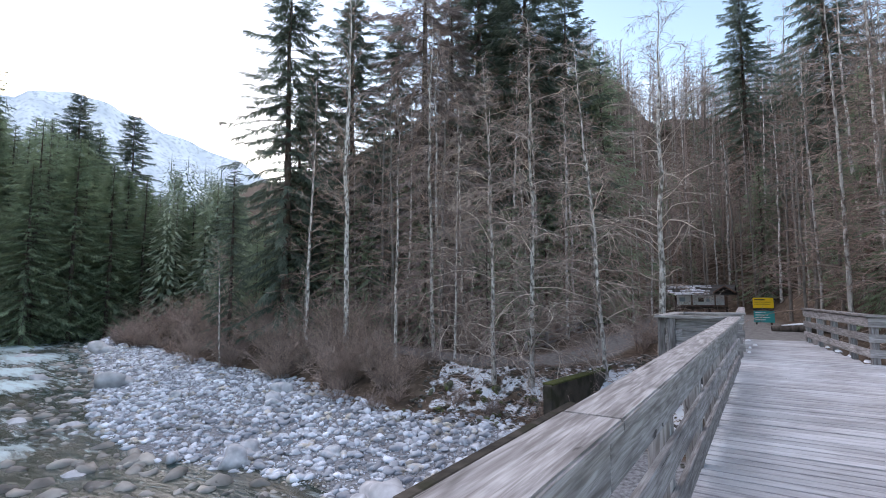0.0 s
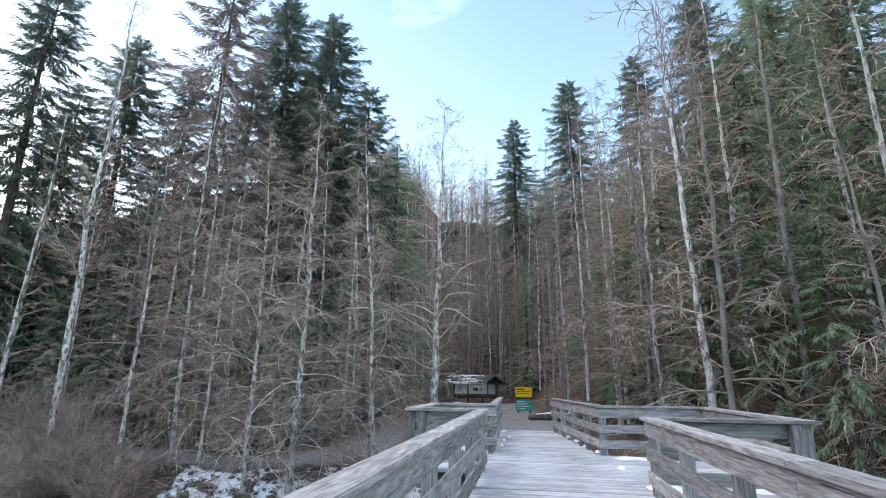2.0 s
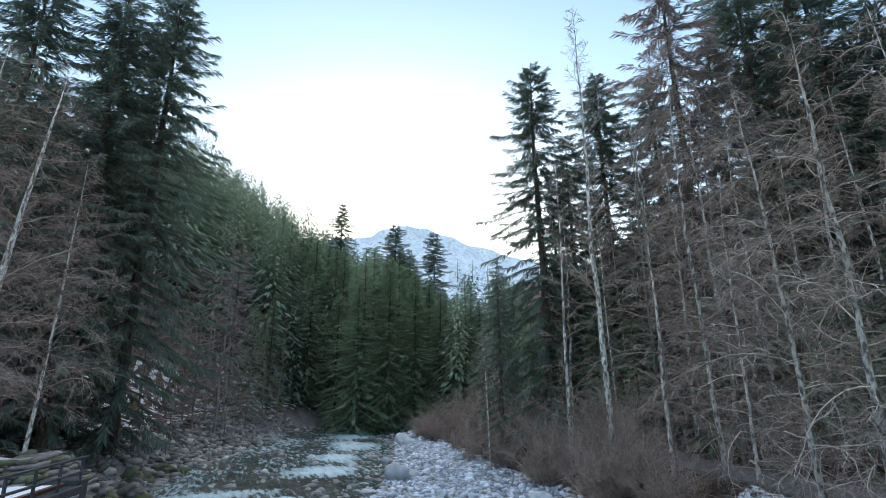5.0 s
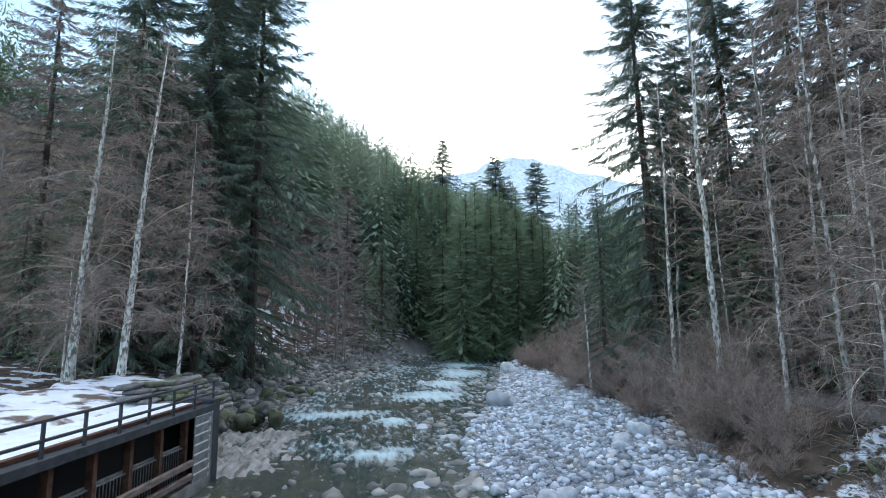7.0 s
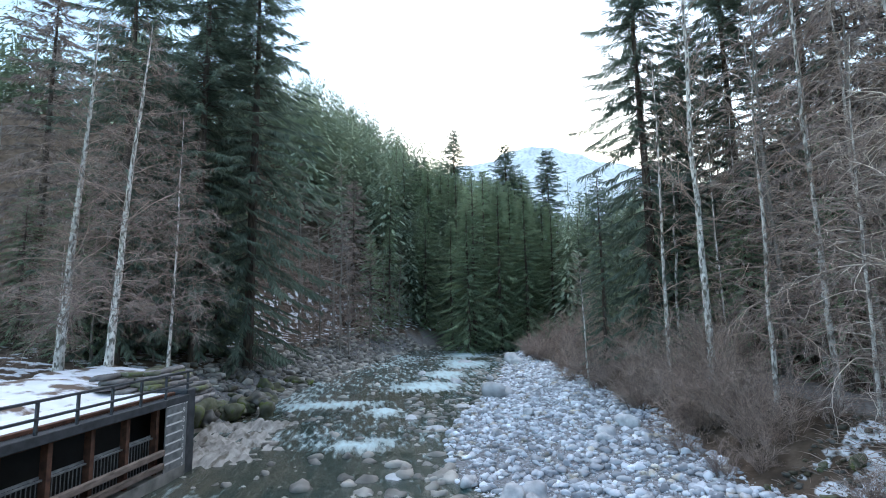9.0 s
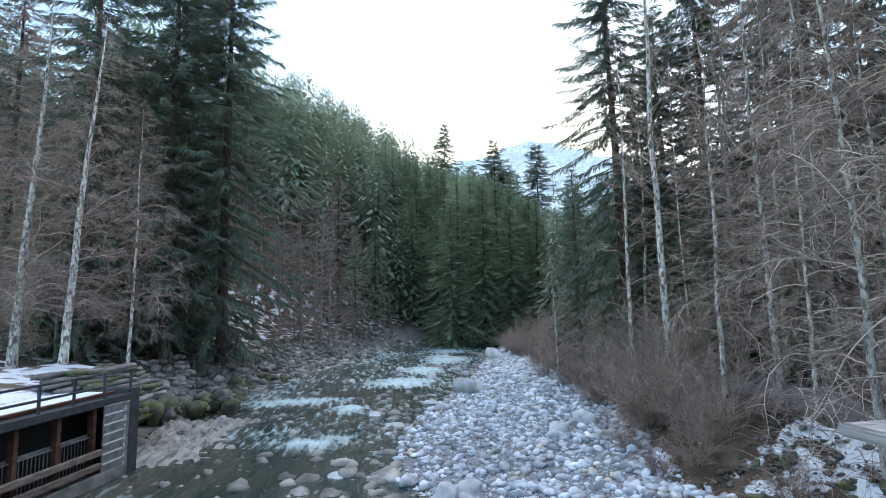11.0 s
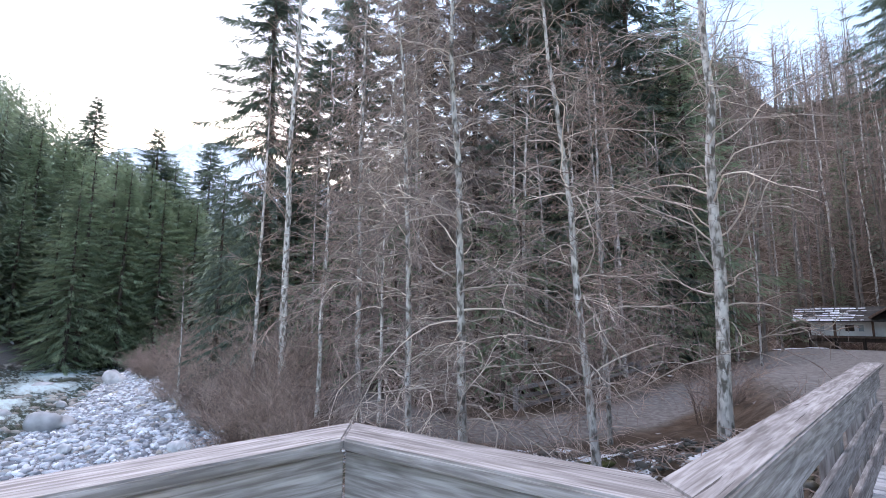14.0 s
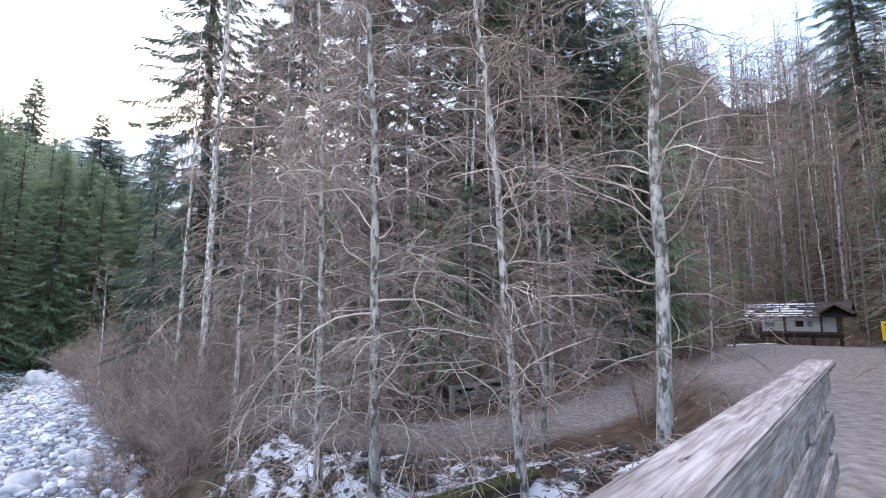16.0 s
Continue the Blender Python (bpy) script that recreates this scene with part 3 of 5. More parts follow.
# unseen beams and piers below the deck; beams nearly touch to darken plank gaps
def bridge_frame():
    th = thing("bridge_frame", "added dark steel beams that darken the plank gaps, and concrete piers", "bridge")
    for x in (-0.3, 0.1, 0.5, 0.9, 1.3, 1.7, 2.1):
        part("beam", box(bmesh.new(), (x - 0.1985, -7, -0.62), (x + 0.1985, 21 if x < 1.2 else 15.0, -0.07), 0.01), M_DARKSTEEL, th)
    for y in (-5.5, 20.4):
        part("pier", box(bmesh.new(), (-0.6, y - 0.4, -6.0), (2.5, y + 0.4, -0.63), 0.03), M_CONCRETE, th)
    for x, y in ((-1.78, 12.6), (-1.78, 14.7), (4.3, 11.1), (4.3, 15.1)):
        part("bracket", box(bmesh.new(), (min(x, -0.46) if x < 0 else 2.26, y - 0.06, -0.33), (-0.46 if x < 0 else x, y + 0.06, -0.07), 0.01), M_DARKSTEEL, th)
    return th


bridge_frame()

# ---- loose stones ----


def rock_mesh(name, seed, sub=2, flat=0.7, rough=0.28):
    bm = bmesh.new()
    bmesh.ops.create_icosphere(bm, subdivisions=sub, radius=0.5)
    sx, sy = 1.0 + 0.35 * math.sin(seed * 2.1), 0.85 + 0.25 * math.cos(seed * 1.3)
    for v in bm.verts:
        k = 1 + rough * noise.noise(v.co * 1.9 + Vector((seed * 3.7, seed, 0))) * 2 + rough * 0.5 * noise.noise(v.co * 5 + Vector((seed, 0, seed)))
        v.co = Vector((v.co.x * sx * k, v.co.y * sy * k, v.co.z * flat * k))
    me = bpy.data.meshes.new(name)
    bm.to_mesh(me)
    bm.free()
    me.polygons.foreach_set("use_smooth", [True] * len(me.polygons))
    return me


ROCKS = {}
for mat in (M_ROCK, M_WETROCK, M_MOSSROCK):
    ROCKS[mat.name] = []
    for s in range(6):
        me = rock_mesh("boulder", s + 1, 3, 0.55 + 0.06 * s, 0.4 if mat is M_ROCK else 0.48)
        me.materials.append(mat)
        ROCKS[mat.name].append(me)


def boulder(x, y, size, mat=M_ROCK, label="pale grey rounded river boulder among cobbles", sink=0.3, z=None, group="river boulders", name="boulder"):
    ob = new(name, random.choice(ROCKS[mat.name]))
    h = land(x, y) if z is None else z
    ob.matrix_world = Matrix.Translation((x, y, h + size * (0.33 - sink * 0.66))) @ Euler((random.uniform(-.2, .2), random.uniform(-.2, .2), random.uniform(0, 6.28))).to_matrix().to_4x4() @ Matrix.Diagonal((size, size, size, 1))
    return tagged(ob, label, "boulder", group)


def build_cobbles():
    rng = random.Random(5)
    shapes = []
    for s in range(5):
        for sub in (1, 2):
            me = rock_mesh("cobble_shape", s + 20, sub, 0.62, 0.3)
            shapes.append((np.array([tuple(v.co) for v in me.vertices]), [tuple(p.vertices) for p in me.polygons]))
            bpy.data.meshes.remove(me)
    todo = []
    for i in range(18500):
        x = -6 - 60 * rng.random() ** 1.25
        ri, ve = interp(x, RX, RY), interp(x, VX, VY)
        y = ri - 0.5 + (ve - ri + 1.1) * rng.random()
        todo.append((x, y, 0.085 + 0.42 * rng.random() ** 5 + (0.08 if x < -25 else 0)))
    bar = len(todo)
    for i in range(900):                       # shallow stones in the stream
        x = -8 - 60 * rng.random()
        le, ri = interp(x, LX, LY), interp(x, RX, RY)
        y = le + (ri - le) * (rng.random() if rng.random() < 0.4 else 1 - 0.35 * rng.random() ** 1.5)
        if any(math.hypot((x - px) / pl, (y - py) / pw) < 0.8 for px, py, pw, pl in RAPIDS):
            continue
        todo.append((x, y, 0.22 + 0.75 * rng.random() ** 2.4, -5.04 + max(0.0, -x - 40) * 0.028))
    for i in range(2300):                       # far left shore
        x = -33 - 46 * rng.random()
        le = interp(x, LX, LY)
        todo.append((x, le - 8.0 * rng.random() ** 1.2 + 1.2, 0.25 + 0.8 * rng.random() ** 2.2))
    def heap(name, stones, mat, label):
        V, F, base = [], [], 0
        for x, y, s, *lie in stones:
            near = x > -24
            vs, fs = shapes[2 * rng.randrange(5) + (1 if near and s > 0.2 else 0)]
            a = rng.uniform(0, 6.28)
            c, sn = math.cos(a) * s, math.sin(a) * s
            z = lie[0] if lie else land(x, y) + s * 0.12
            w = np.empty_like(vs)
            w[:, 0] = vs[:, 0] * c - vs[:, 1] * sn + x
            w[:, 1] = vs[:, 0] * sn + vs[:, 1] * c + y
            w[:, 2] = vs[:, 2] * s * rng.uniform(0.8, 1.15) + z
            V.append(w)
            F += [(p + base, q + base, r + base) for p, q, r in fs]
            base += len(vs)
        tagged(mesh_object(name, np.concatenate(V).tolist(), F, mat, smooth=True), label, name.replace("_", " "), kind="stuff")

    heap("cobbles", todo[:bar], M_COBBLE, "pale grey rounded river cobbles on the gravel bar")
    heap("shore_stones", todo[bar:], M_SHORE, "tan and grey stones in the stream and on the far shore")


build_cobbles()

# ---- trees ----


def bend_path(p, d, length, n, sag, rng, wob=0.12):
    """Points of a limb that sets out along d and sags (or lifts) towards its end."""
    pts, q, v = [p.copy()], p.copy(), d.normalized()
    for i in range(n):
        v = (v + Vector((rng.uniform(-wob, wob), rng.uniform(-wob, wob), rng.uniform(-wob, wob) * 0.6 - sag))).normalized()
        q = q + v * (length / n)
        pts.append(q.copy())
    return pts


def bare_tree(seed, H, r0, lean=(0, 0), first=0.12, limbs=46, spread=0.2, sag=0.07, bark=None, twig=None, rich=1.0, rise=0.5, name="alder_tree",
              label="", category="tree", wob=0.15, fine=1.0):
    rng = random.Random(seed)
    th = new(name)
    trunk, boughs, twigs = Tubes(), Tubes(), Tubes()
    n = 12
    pts, ph = [], rng.uniform(0, 6)
    for i in range(n + 1):
        f = i / n
        kink = 0.0045 * H * min(1, 3 * f)
        pts.append(Vector((rng.uniform(-kink, kink) + lean[0] * f * H + 0.009 * H * math.sin(ph + f * 4) * f, lean[1] * f * H + 0.009 * H * math.cos(ph + f * 3.3) * f, f * H - 0.3 * (1 - f))))
    trunk.tube(pts, [max(0.012, r0 * (1.25 if i == 0 else 1) * (1 - (i / n)) ** 0.8) for i in range(n + 1)], 8)

    def at(f):
        k = min(n - 1, int(f * n))
        return pts[k].lerp(pts[k + 1], f * n - k)

    az = rng.uniform(0, 6.28)
    for b in range(limbs):
        f = first + (0.99 - first) * (b + rng.random()) / limbs
        az += 2.4 + rng.uniform(-0.5, 0.5)
        up = rise * (0.5 + f) + rng.uniform(-0.2, 0.45)
        L = spread * H * (1.05 - f) ** 0.7 * rng.choice((rng.uniform(0.3, 0.7), rng.uniform(0.6, 1.2))) + 0.3
        d = Vector((math.cos(az), math.sin(az), up))
        N = 9 if fine < 0.9 else 6
        lp = bend_path(at(f), d, L, N, sag * 1.5, rng, wob * (1.5 if fine < 0.9 else 1.15))
        rb = max(0.006, r0 * (0.17 if fine < 0.9 else 0.16) * (1 - f) * rng.uniform(0.5, 1.1) + 0.007)
        boughs.tube(lp, [rb * (1 - 0.86 * i / N) + 0.002 for i in range(N + 1)], 4)
        m = max(3, int((4 + L * 2.8) * rich))
        for c in range(m):
            g = 0.12 + 0.88 * (c + rng.random()) / m
            k = min(N - 1, int(g * N))
            p = lp[k].lerp(lp[k + 1], g * N - k)
            d2 = (lp[k + 1] - lp[k]).normalized() * 0.8 + Vector((rng.uniform(-1, 1), rng.uniform(-1, 1), rng.uniform(-0.5, 0.8)))
            L2 = (0.25 + 0.42 * L * (1.1 - g)) * rng.uniform(0.4, 1.25)
            near = fine < 0.9
            sp = bend_path(p, d2, L2 * (1.25 if near else 1), 5 if near else 3, sag * (1.5 if near else 2.6), rng, 0.5 if near else 0.3)
            S = len(sp) - 1
            (boughs if near and c % 2 else twigs).tube(sp, [0.012 * fine * (1 - 0.6 * i / S) for i in range(S + 1)], 3)
            for t in range(max(2, int((2 + L2 * 4.4) * rich * (0.8 if fine < 0.78 else 1)))):
                h = 0.15 + 0.85 * rng.random()
                kk = min(S - 1, int(h * S))
                q = sp[kk].lerp(sp[kk + 1], h * S - kk)
                d3 = ((sp[kk + 1] - sp[kk]).normalized() * 0.9 + Vector((rng.uniform(-1, 1), rng.uniform(-1, 1), rng.uniform(-0.8, 0.6)))).normalized()
                e = rng.uniform(0.12, 0.5) * (0.6 + 0.5 * L2)
                mid = q + d3 * (e * 0.5) + Vector((rng.uniform(-.1, .1), rng.uniform(-.1, .1), rng.uniform(-.02, .12))) * e
                twigs.tube([q, mid, q + d3 * e - Vector((0, 0, 0.1 * e))] if fine < 0.9 else [q, q + d3 * e], [0.007 * fine, 0.006 * fine, 0.003] if fine < 0.9 else [0.008, 0.004], 3)
    trunk.make("trunk", bark or M_BARK_PALE, th, smooth=True)
    tagged(boughs.make("branching", M_TWIG_PALE if fine < 0.78 else M_TWIG, th), kind="stuff")
    tagged(twigs.make("crown", twig or (M_TWIG_RED if fine < 0.78 else M_TWIG), th), kind="stuff")
    return tagged(th, label or "slender leafless alder with pale mottled bark and fine twigs", category, "leafless riverside trees")


def conifer(seed, H, R, bare=0.1, whorl=0.75, per=6, droop=0.35, needles=None, blades=15, power=0.85, name="fir_tree", label="", bl=0.75, gap=0.0):
    rng = random.Random(seed)
    th = new(name)
    trunk, crown = Tubes(), Tubes()
    trunk.tube([(0, 0, -0.6), (0.02 * H * rng.uniform(-.3, .3), 0, H * 0.4), (0, 0.02 * H * rng.uniform(-.3, .3), H * 0.75), (0, 0, H)], [H * 0.011, H * 0.0085, H * 0.0045, 0.015], 7)
    z = H * bare
    while z < H * 0.992:
        f = (z - H * bare) / (H * (1 - bare))
        rad = R * ((1 - f) ** power) * (0.6 + 0.4 * min(1, f * 6)) + 0.12
        a0 = rng.uniform(0, 6.28)
        for b in range(per):
            if rng.random() < gap:
                continue
            az = a0 + 6.283 * b / per + rng.uniform(-0.4, 0.4)
            L = rad * rng.choice((rng.uniform(0.45, 0.85), rng.uniform(0.75, 1.25)))
            d = Vector((math.cos(az), math.sin(az), 0.55 * f * f - 0.02 - droop * 0.35 * (1 - f)))
            p = Vector((0, 0, z + rng.uniform(-.2, .2) * whorl))
            bp = bend_path(p, d, L, 4, droop * 0.2, rng, 0.06)
            bp[4].z += 0.07 * L
            trunk.tube([bp[0], bp[2]], [0.02 + 0.006 * L, 0.012], 3)
            m = max(7, int(blades * 2.3 * (0.25 + 0.75 * L / R)))
            side0 = Vector((-d.y, d.x, 0)).normalized()
            for c in range(m):
                g = 0.12 + 0.88 * ((c + rng.random()) / m) ** 0.85
                k = min(3, int(g * 4))
                q = bp[k].lerp(bp[k + 1], g * 4 - k)
                s = 1 if c % 2 else -1
                out = (bp[k + 1] - bp[k]).normalized() * rng.uniform(0.6, 1.1) + side0 * s * rng.uniform(0.3, 0.9) * (1.2 - 0.6 * g) + Vector((0, 0, rng.uniform(-0.55, 0.05) * (0.3 + droop)))
                if c % 4 == 0:
                    out.z -= 0.7 * droop
                out.normalize()
                sd = out.cross(Vector((rng.uniform(-.35, .35), rng.uniform(-.35, .35), 1))).normalized()
                ln = min(bl * 1.3, (0.12 + 0.3 * (1.05 - g)) * L + 0.22) * rng.uniform(0.6, 1.2)
                crown.blade(q, out, sd, ln, 0.014 + ln * rng.uniform(0.035, 0.075))
        z += whorl * rng.uniform(0.75, 1.25) * (1.1 - 0.6 * f)
    trunk.make("trunk", M_BARK_DARK, th)
    tagged(crown.make("crown", needles or M_NEEDLE, th), kind="stuff")
    return tagged(th, label or "tall dark green conifer with drooping sprays", "conifer tree", "conifers")


def put(ob, x, y, turn=0.0, scale=1.0, sink=0.0, z=None):
    h = land(x, y) if z is None else z
    ob.matrix_world = Matrix.Translation((x, y, h - sink)) @ Matrix.Rotation(turn, 4, "Z") @ Matrix.Diagonal((scale, scale, scale, 1))
    return ob


def again(ob, x, y, turn=0.0, scale=1.0, sink=0.0, z=None):
    h = land(x, y) if z is None else z
    k = copy_thing(ob, Matrix.Translation((x, y, h - sink)) @ Matrix.Rotation(turn, 4, "Z"))
    k.scale = (scale, scale, scale)
    return k


def from_eye(az, dist, eye=(0.43, 3.1)):
    a = radians(az)
    return eye[0] + math.sin(a) * dist, eye[1] + math.cos(a) * dist


# the pale trees by the path
put(bare_tree(1, 17.5, 0.145, (0.045, -0.06), 0.08, 86, 0.28, 0.075, rich=1.45, fine=0.72, wob=0.34), -9.57, 23.8, z=-2.6)
put(bare_tree(2, 16.5, 0.115, (-0.009, -0.03), 0.06, 82, 0.28, 0.075, rich=1.45, fine=0.72, wob=0.34), -11.4, 23.5, z=-2.7)
put(bare_tree(3, 19.0, 0.2, (0.036, -0.015), 0.2, 66, 0.3, 0.06, rich=1.2, rise=0.8, fine=0.72, wob=0.33, label="stout leafless alder with pale lichened bark and arching limbs"), -4.43, 28.3, z=-1.75)
put(bare_tree(4, 16.5, 0.115, (-0.042, -0.06), 0.1, 74, 0.3, 0.085, rich=1.3, fine=0.72, wob=0.34), -6.4, 25.3, z=-2.3)
put(bare_tree(7, 13.0, 0.075, (0.03, 0.01), 0.06, 62, 0.3, 0.08, rich=1.25, fine=0.72, wob=0.3), -14.4, 24.6)
put(bare_tree(8, 14.0, 0.08, (-0.02, 0.02), 0.08, 56, 0.28, 0.08, rich=1.1, wob=0.28, fine=0.8), -7.6, 28.2)
put(bare_tree(9, 15.0, 0.1, (0.02, 0.0), 0.1, 60, 0.24, 0.07, rich=1.1, wob=0.25, fine=0.8), 5.3, 23.5)
# the leaning aspen and its fellows by the far bar
put(bare_tree(5, 31.0, 0.2, (-0.03, 0.01), 0.3, 70, 0.13, 0.02, rich=1.0, rise=1.1, label="tall slender leafless aspen with pale grey bark"), -23.1, 25.3)
put(bare_tree(6, 10.0, 0.085, (-0.09, 0.0), 0.15, 40, 0.24, 0.05, rich=0.9), -35.6, 24.5)
put(bare_tree(10, 22.0, 0.12, (-0.03, 0.01), 0.12, 72, 0.24, 0.07, rich=1.1, wob=0.28, fine=0.85, twig=M_TWIG_RED), -15.9, 24.8)
put(bare_tree(11, 19.0, 0.07, (-0.02, 0.0), 0.15, 50, 0.16, 0.05, rich=0.9), -26.2, 28.7)

ALDERS = [bare_tree(20, 13, 0.085, (0.01, 0.02), 0.06, 46, 0.24, 0.07, rich=0.7, wob=0.2),
          bare_tree(21, 15, 0.1, (-0.02, 0.0), 0.15, 42, 0.17, 0.04, rich=0.8, rise=0.8),
          bare_tree(22, 12, 0.08, (0.0, -0.02), 0.08, 38, 0.24, 0.08, twig=M_TWIG_RED, rich=0.8, bark=M_BARK_GREY, label="leafless tree with grey bark and reddish twigs"),
          bare_tree(23, 14, 0.09, (0.02, 0.0), 0.12, 40, 0.2, 0.06, rich=0.85, wob=0.25),
          bare_tree(24, 14, 0.1, (0.02, 0.0), 0.1, 36, 0.22, 0.05, twig=M_TWIG_RED, rich=0.42, bark=M_BARK_GREY, label="leafless tree with grey bark and reddish twigs"),
          bare_tree(25, 15, 0.1, (-0.02, 0.01), 0.1, 36, 0.2, 0.05, rich=0.42)]
rng = random.Random(11)
spots = [(-18.5, 24.6)]
first_use = set()


def plant(pool, k, x, y, turn, scale, z=None):
    if k not in first_use:
        first_use.add(k)
        return put(pool[k % len(pool)], x, y, turn, scale, z=z)
    return again(pool[k % len(pool)], x, y, turn, scale, z=z)


for i in range(64):
    x = rng.uniform(-40, 14)
    y = interp(x, VX, VY) + rng.uniform(4.5, 24) if x < 4 else rng.uniform(23, 48)
    if trail(x, y) < 1.5 or (x > -4 and x < 3.5) or (-16 < x < -1 and y > 25):
        continue
    spots.append((x, y))
spots += [(5.3, 23.5), (4.8, 30), (3.9, 36), (11, 20), (3.2, 46), (1.5, 66), (-2.0, 65), (-11.0, 60), (-14, 50), (-13.5, 41), (-15.0, 36), (6.2, 20.5), (9.5, 17), (7, 29), (4.4, 26.5), (4.2, 41), (6, 38), (12, 31), (-27.5, 25.8), (1.9, 34), (2.9, 37.5), (1.7, 48), (6.3, 19.2), (7.4, 24), (9.0, 20.4), (10.4, 17.6), (5.2, 24.6), (3.4, 30.5), (-0.8, 66.5), (3.4, 56), (3.0, 62)]
for i in range(120):                             # the brown wood on the slope behind the shelter and beside the deck
    x = rng.uniform(-16, 14)
    spots.append((x, rng.uniform(67, 84)) if i < 26 else (rng.uniform(5, 16), rng.uniform(18, 56)) if i < 42 else (rng.uniform(8, 34), rng.uniform(34, 66)) if i < 66 else (rng.uniform(-34, 14), rng.uniform(82, 118)) if i < 96 else (rng.uniform(-13, 9), rng.uniform(66, 76)))
for i, (x, y) in enumerate(spots):
    plant(ALDERS, (4 if i % 3 else 5) if y > 38 or x < -30 or x > 12 else (2 if i % 2 else 3) if x > 3 else i % 4, x, y, rng.uniform(0, 6.28), rng.uniform(1.0, 1.55))

for x, y, k, sc in ((-12.4, 39.1, 1, 1.3), (-11.9, 36.0, 1, 1.25), (-20.4, 40.1, 3, 1.5), (-15.4, 34.5, 1, 1.35), (-13.4, 46, 0, 1.3), (-21.6, 28.2, 2, 1.75), (-18.0, 28.8, 2, 1.7), (-24.5, 30.5, 4, 1.6), (-19.8, 31.5, 0, 1.7), (-8.5, 48.5, 0, 0.9), (-11.0, 53, 3, 1.1), (-9.2, 57, 2, 0.9)):
    plant(ALDERS, k, x, y, x * 3.0, sc)

# riverside shrubs
SHRUBS = []


def shrub(seed, H, stems, twig, label, name="shrub", mat=None):
    rng = random.Random(seed)
    th = new(name)
    st, tw = Tubes(), Tubes()
    for s in range(stems):
        az = rng.uniform(0, 6.28)
        d = Vector((math.cos(az) * rng.uniform(0.1, 0.7), math.sin(az) * rng.uniform(0.1, 0.7), 1))
        L = H * rng.uniform(0.5, 1.1)
        p = Vector((math.cos(az), math.sin(az), 0)) * rng.uniform(0, 0.35) - Vector((0, 0, 0.15))
        sp = bend_path(p, d, L, 5, 0.07, rng, 0.24)
        st.tube(sp, [0.016, 0.014, 0.011, 0.009, 0.006, 0.003], 3)
        for c in range(int(4 + L * 3.6)):
            g = 0.15 + 0.85 * rng.random()
            k = min(4, int(g * 5))
            q = sp[k].lerp(sp[k + 1], g * 5 - k)
            d2 = (sp[k + 1] - sp[k]).normalized() + Vector((rng.uniform(-1, 1), rng.uniform(-1, 1), rng.uniform(-0.4, 0.6)))
            s2 = bend_path(q, d2, rng.uniform(0.25, 0.8) * (0.4 + 0.25 * H), 2, 0.06, rng, 0.2)
            tw.tube(s2, [0.009, 0.007, 0.004], 3)
            for t in range(4):
                q2 = s2[0].lerp(s2[2], rng.random())
                tw.tube([q2, q2 + (d2.normalized() * 0.6 + Vector((rng.uniform(-1, 1), rng.uniform(-1, 1), rng.uniform(-0.6, 0.7)))).normalized() * rng.uniform(0.12, 0.4)], [0.006, 0.003], 3)
    tagged(st.make("stem_clump", M_TWIG_RED, th), kind="stuff")
    tagged(tw.make("crown", twig, th), kind="stuff")
    return tagged(th, label, "shrub", "riverside shrubs")


SHRUBS = [shrub(31, 3.2, 24, M_TWIG, "dense leafless grey-brown riverside shrub"), shrub(32, 2.4, 24, M_TWIG, "leafless shrub with pale lichened twigs"),
          shrub(33, 2.0, 22, M_TWIG_RED, "low leafless shrub with reddish twigs"),
          shrub(34, 5.0, 13, M_TWIG, "clump of tall leafless saplings with pale twigs", name="sapling_clump")]
rng = random.Random(17)
used = set()


def shrub_at(k, x, y, s):
    if k in used:
        again(SHRUBS[k], x, y, rng.uniform(0, 6.28), s)
    else:
        used.add(k)
        put(SHRUBS[k], x, y, 0, s)


for i in range(56):
    x = -14.8 - 43 * rng.random() ** 1.3
    y = interp(x, VX, VY) + rng.uniform(-0.6, 4.5) + (0.8 if x > -15 else 0)
    if trail(x, y) < 1.1 or (x > -21 and i % 2):
        continue
    shrub_at(rng.randrange(3), x, y, rng.uniform(0.7, 1.35) if x < -21 else rng.uniform(0.5, 0.85))
for i in range(46):                             # undergrowth among the trees
    x = rng.uniform(-44, 13)
    y = interp(x, VX, VY) + rng.uniform(2.5, 16) if x < 3 else rng.uniform(17, 46)
    if trail(x, y) < 1.25 or -14 < x < 4.2 or (-13 < x < 0 and y > 31):
        continue
    shrub_at(3 if i % 3 else 0, x, y, rng.uniform(0.7, 1.2))
for x, y, k in ((-10.8, 21.9, 2), (-7.9, 21.2, 0), (-4.6, 23.2, 2), (-3.0, 22.6, 1), (-1.9, 24.4, 2), (-12.6, 21.9, 1)):
    shrub_at(k, x, y, 0.55 if y > 26 else 0.55)

for i in range(26):                             # tall brush between the bar and the path
    x = -14.6 - 15 * rng.random() ** 1.1
    y = interp(x, VX, VY) + rng.uniform(0.2, 4.2)
    if trail(x, y) < 1.0:
        continue
    shrub_at((0, 3, 0, 3, 1)[i % 5], x, y, rng.uniform(0.8, 1.2) if x < -18 else rng.uniform(0.45, 0.75))
for i in range(30):                             # brush beyond the path
    x, y = (rng.uniform(-16.5, -12.6), rng.uniform(28.5, 48)) if i < 18 else (rng.uniform(-6.8, -4.6), rng.uniform(31, 45))
    if trail(x, y) < 1.1:
        continue
    shrub_at((3, 0, 1)[i % 3], x, y, rng.uniform(0.7, 1.2) if i < 18 else rng.uniform(0.5, 0.8))
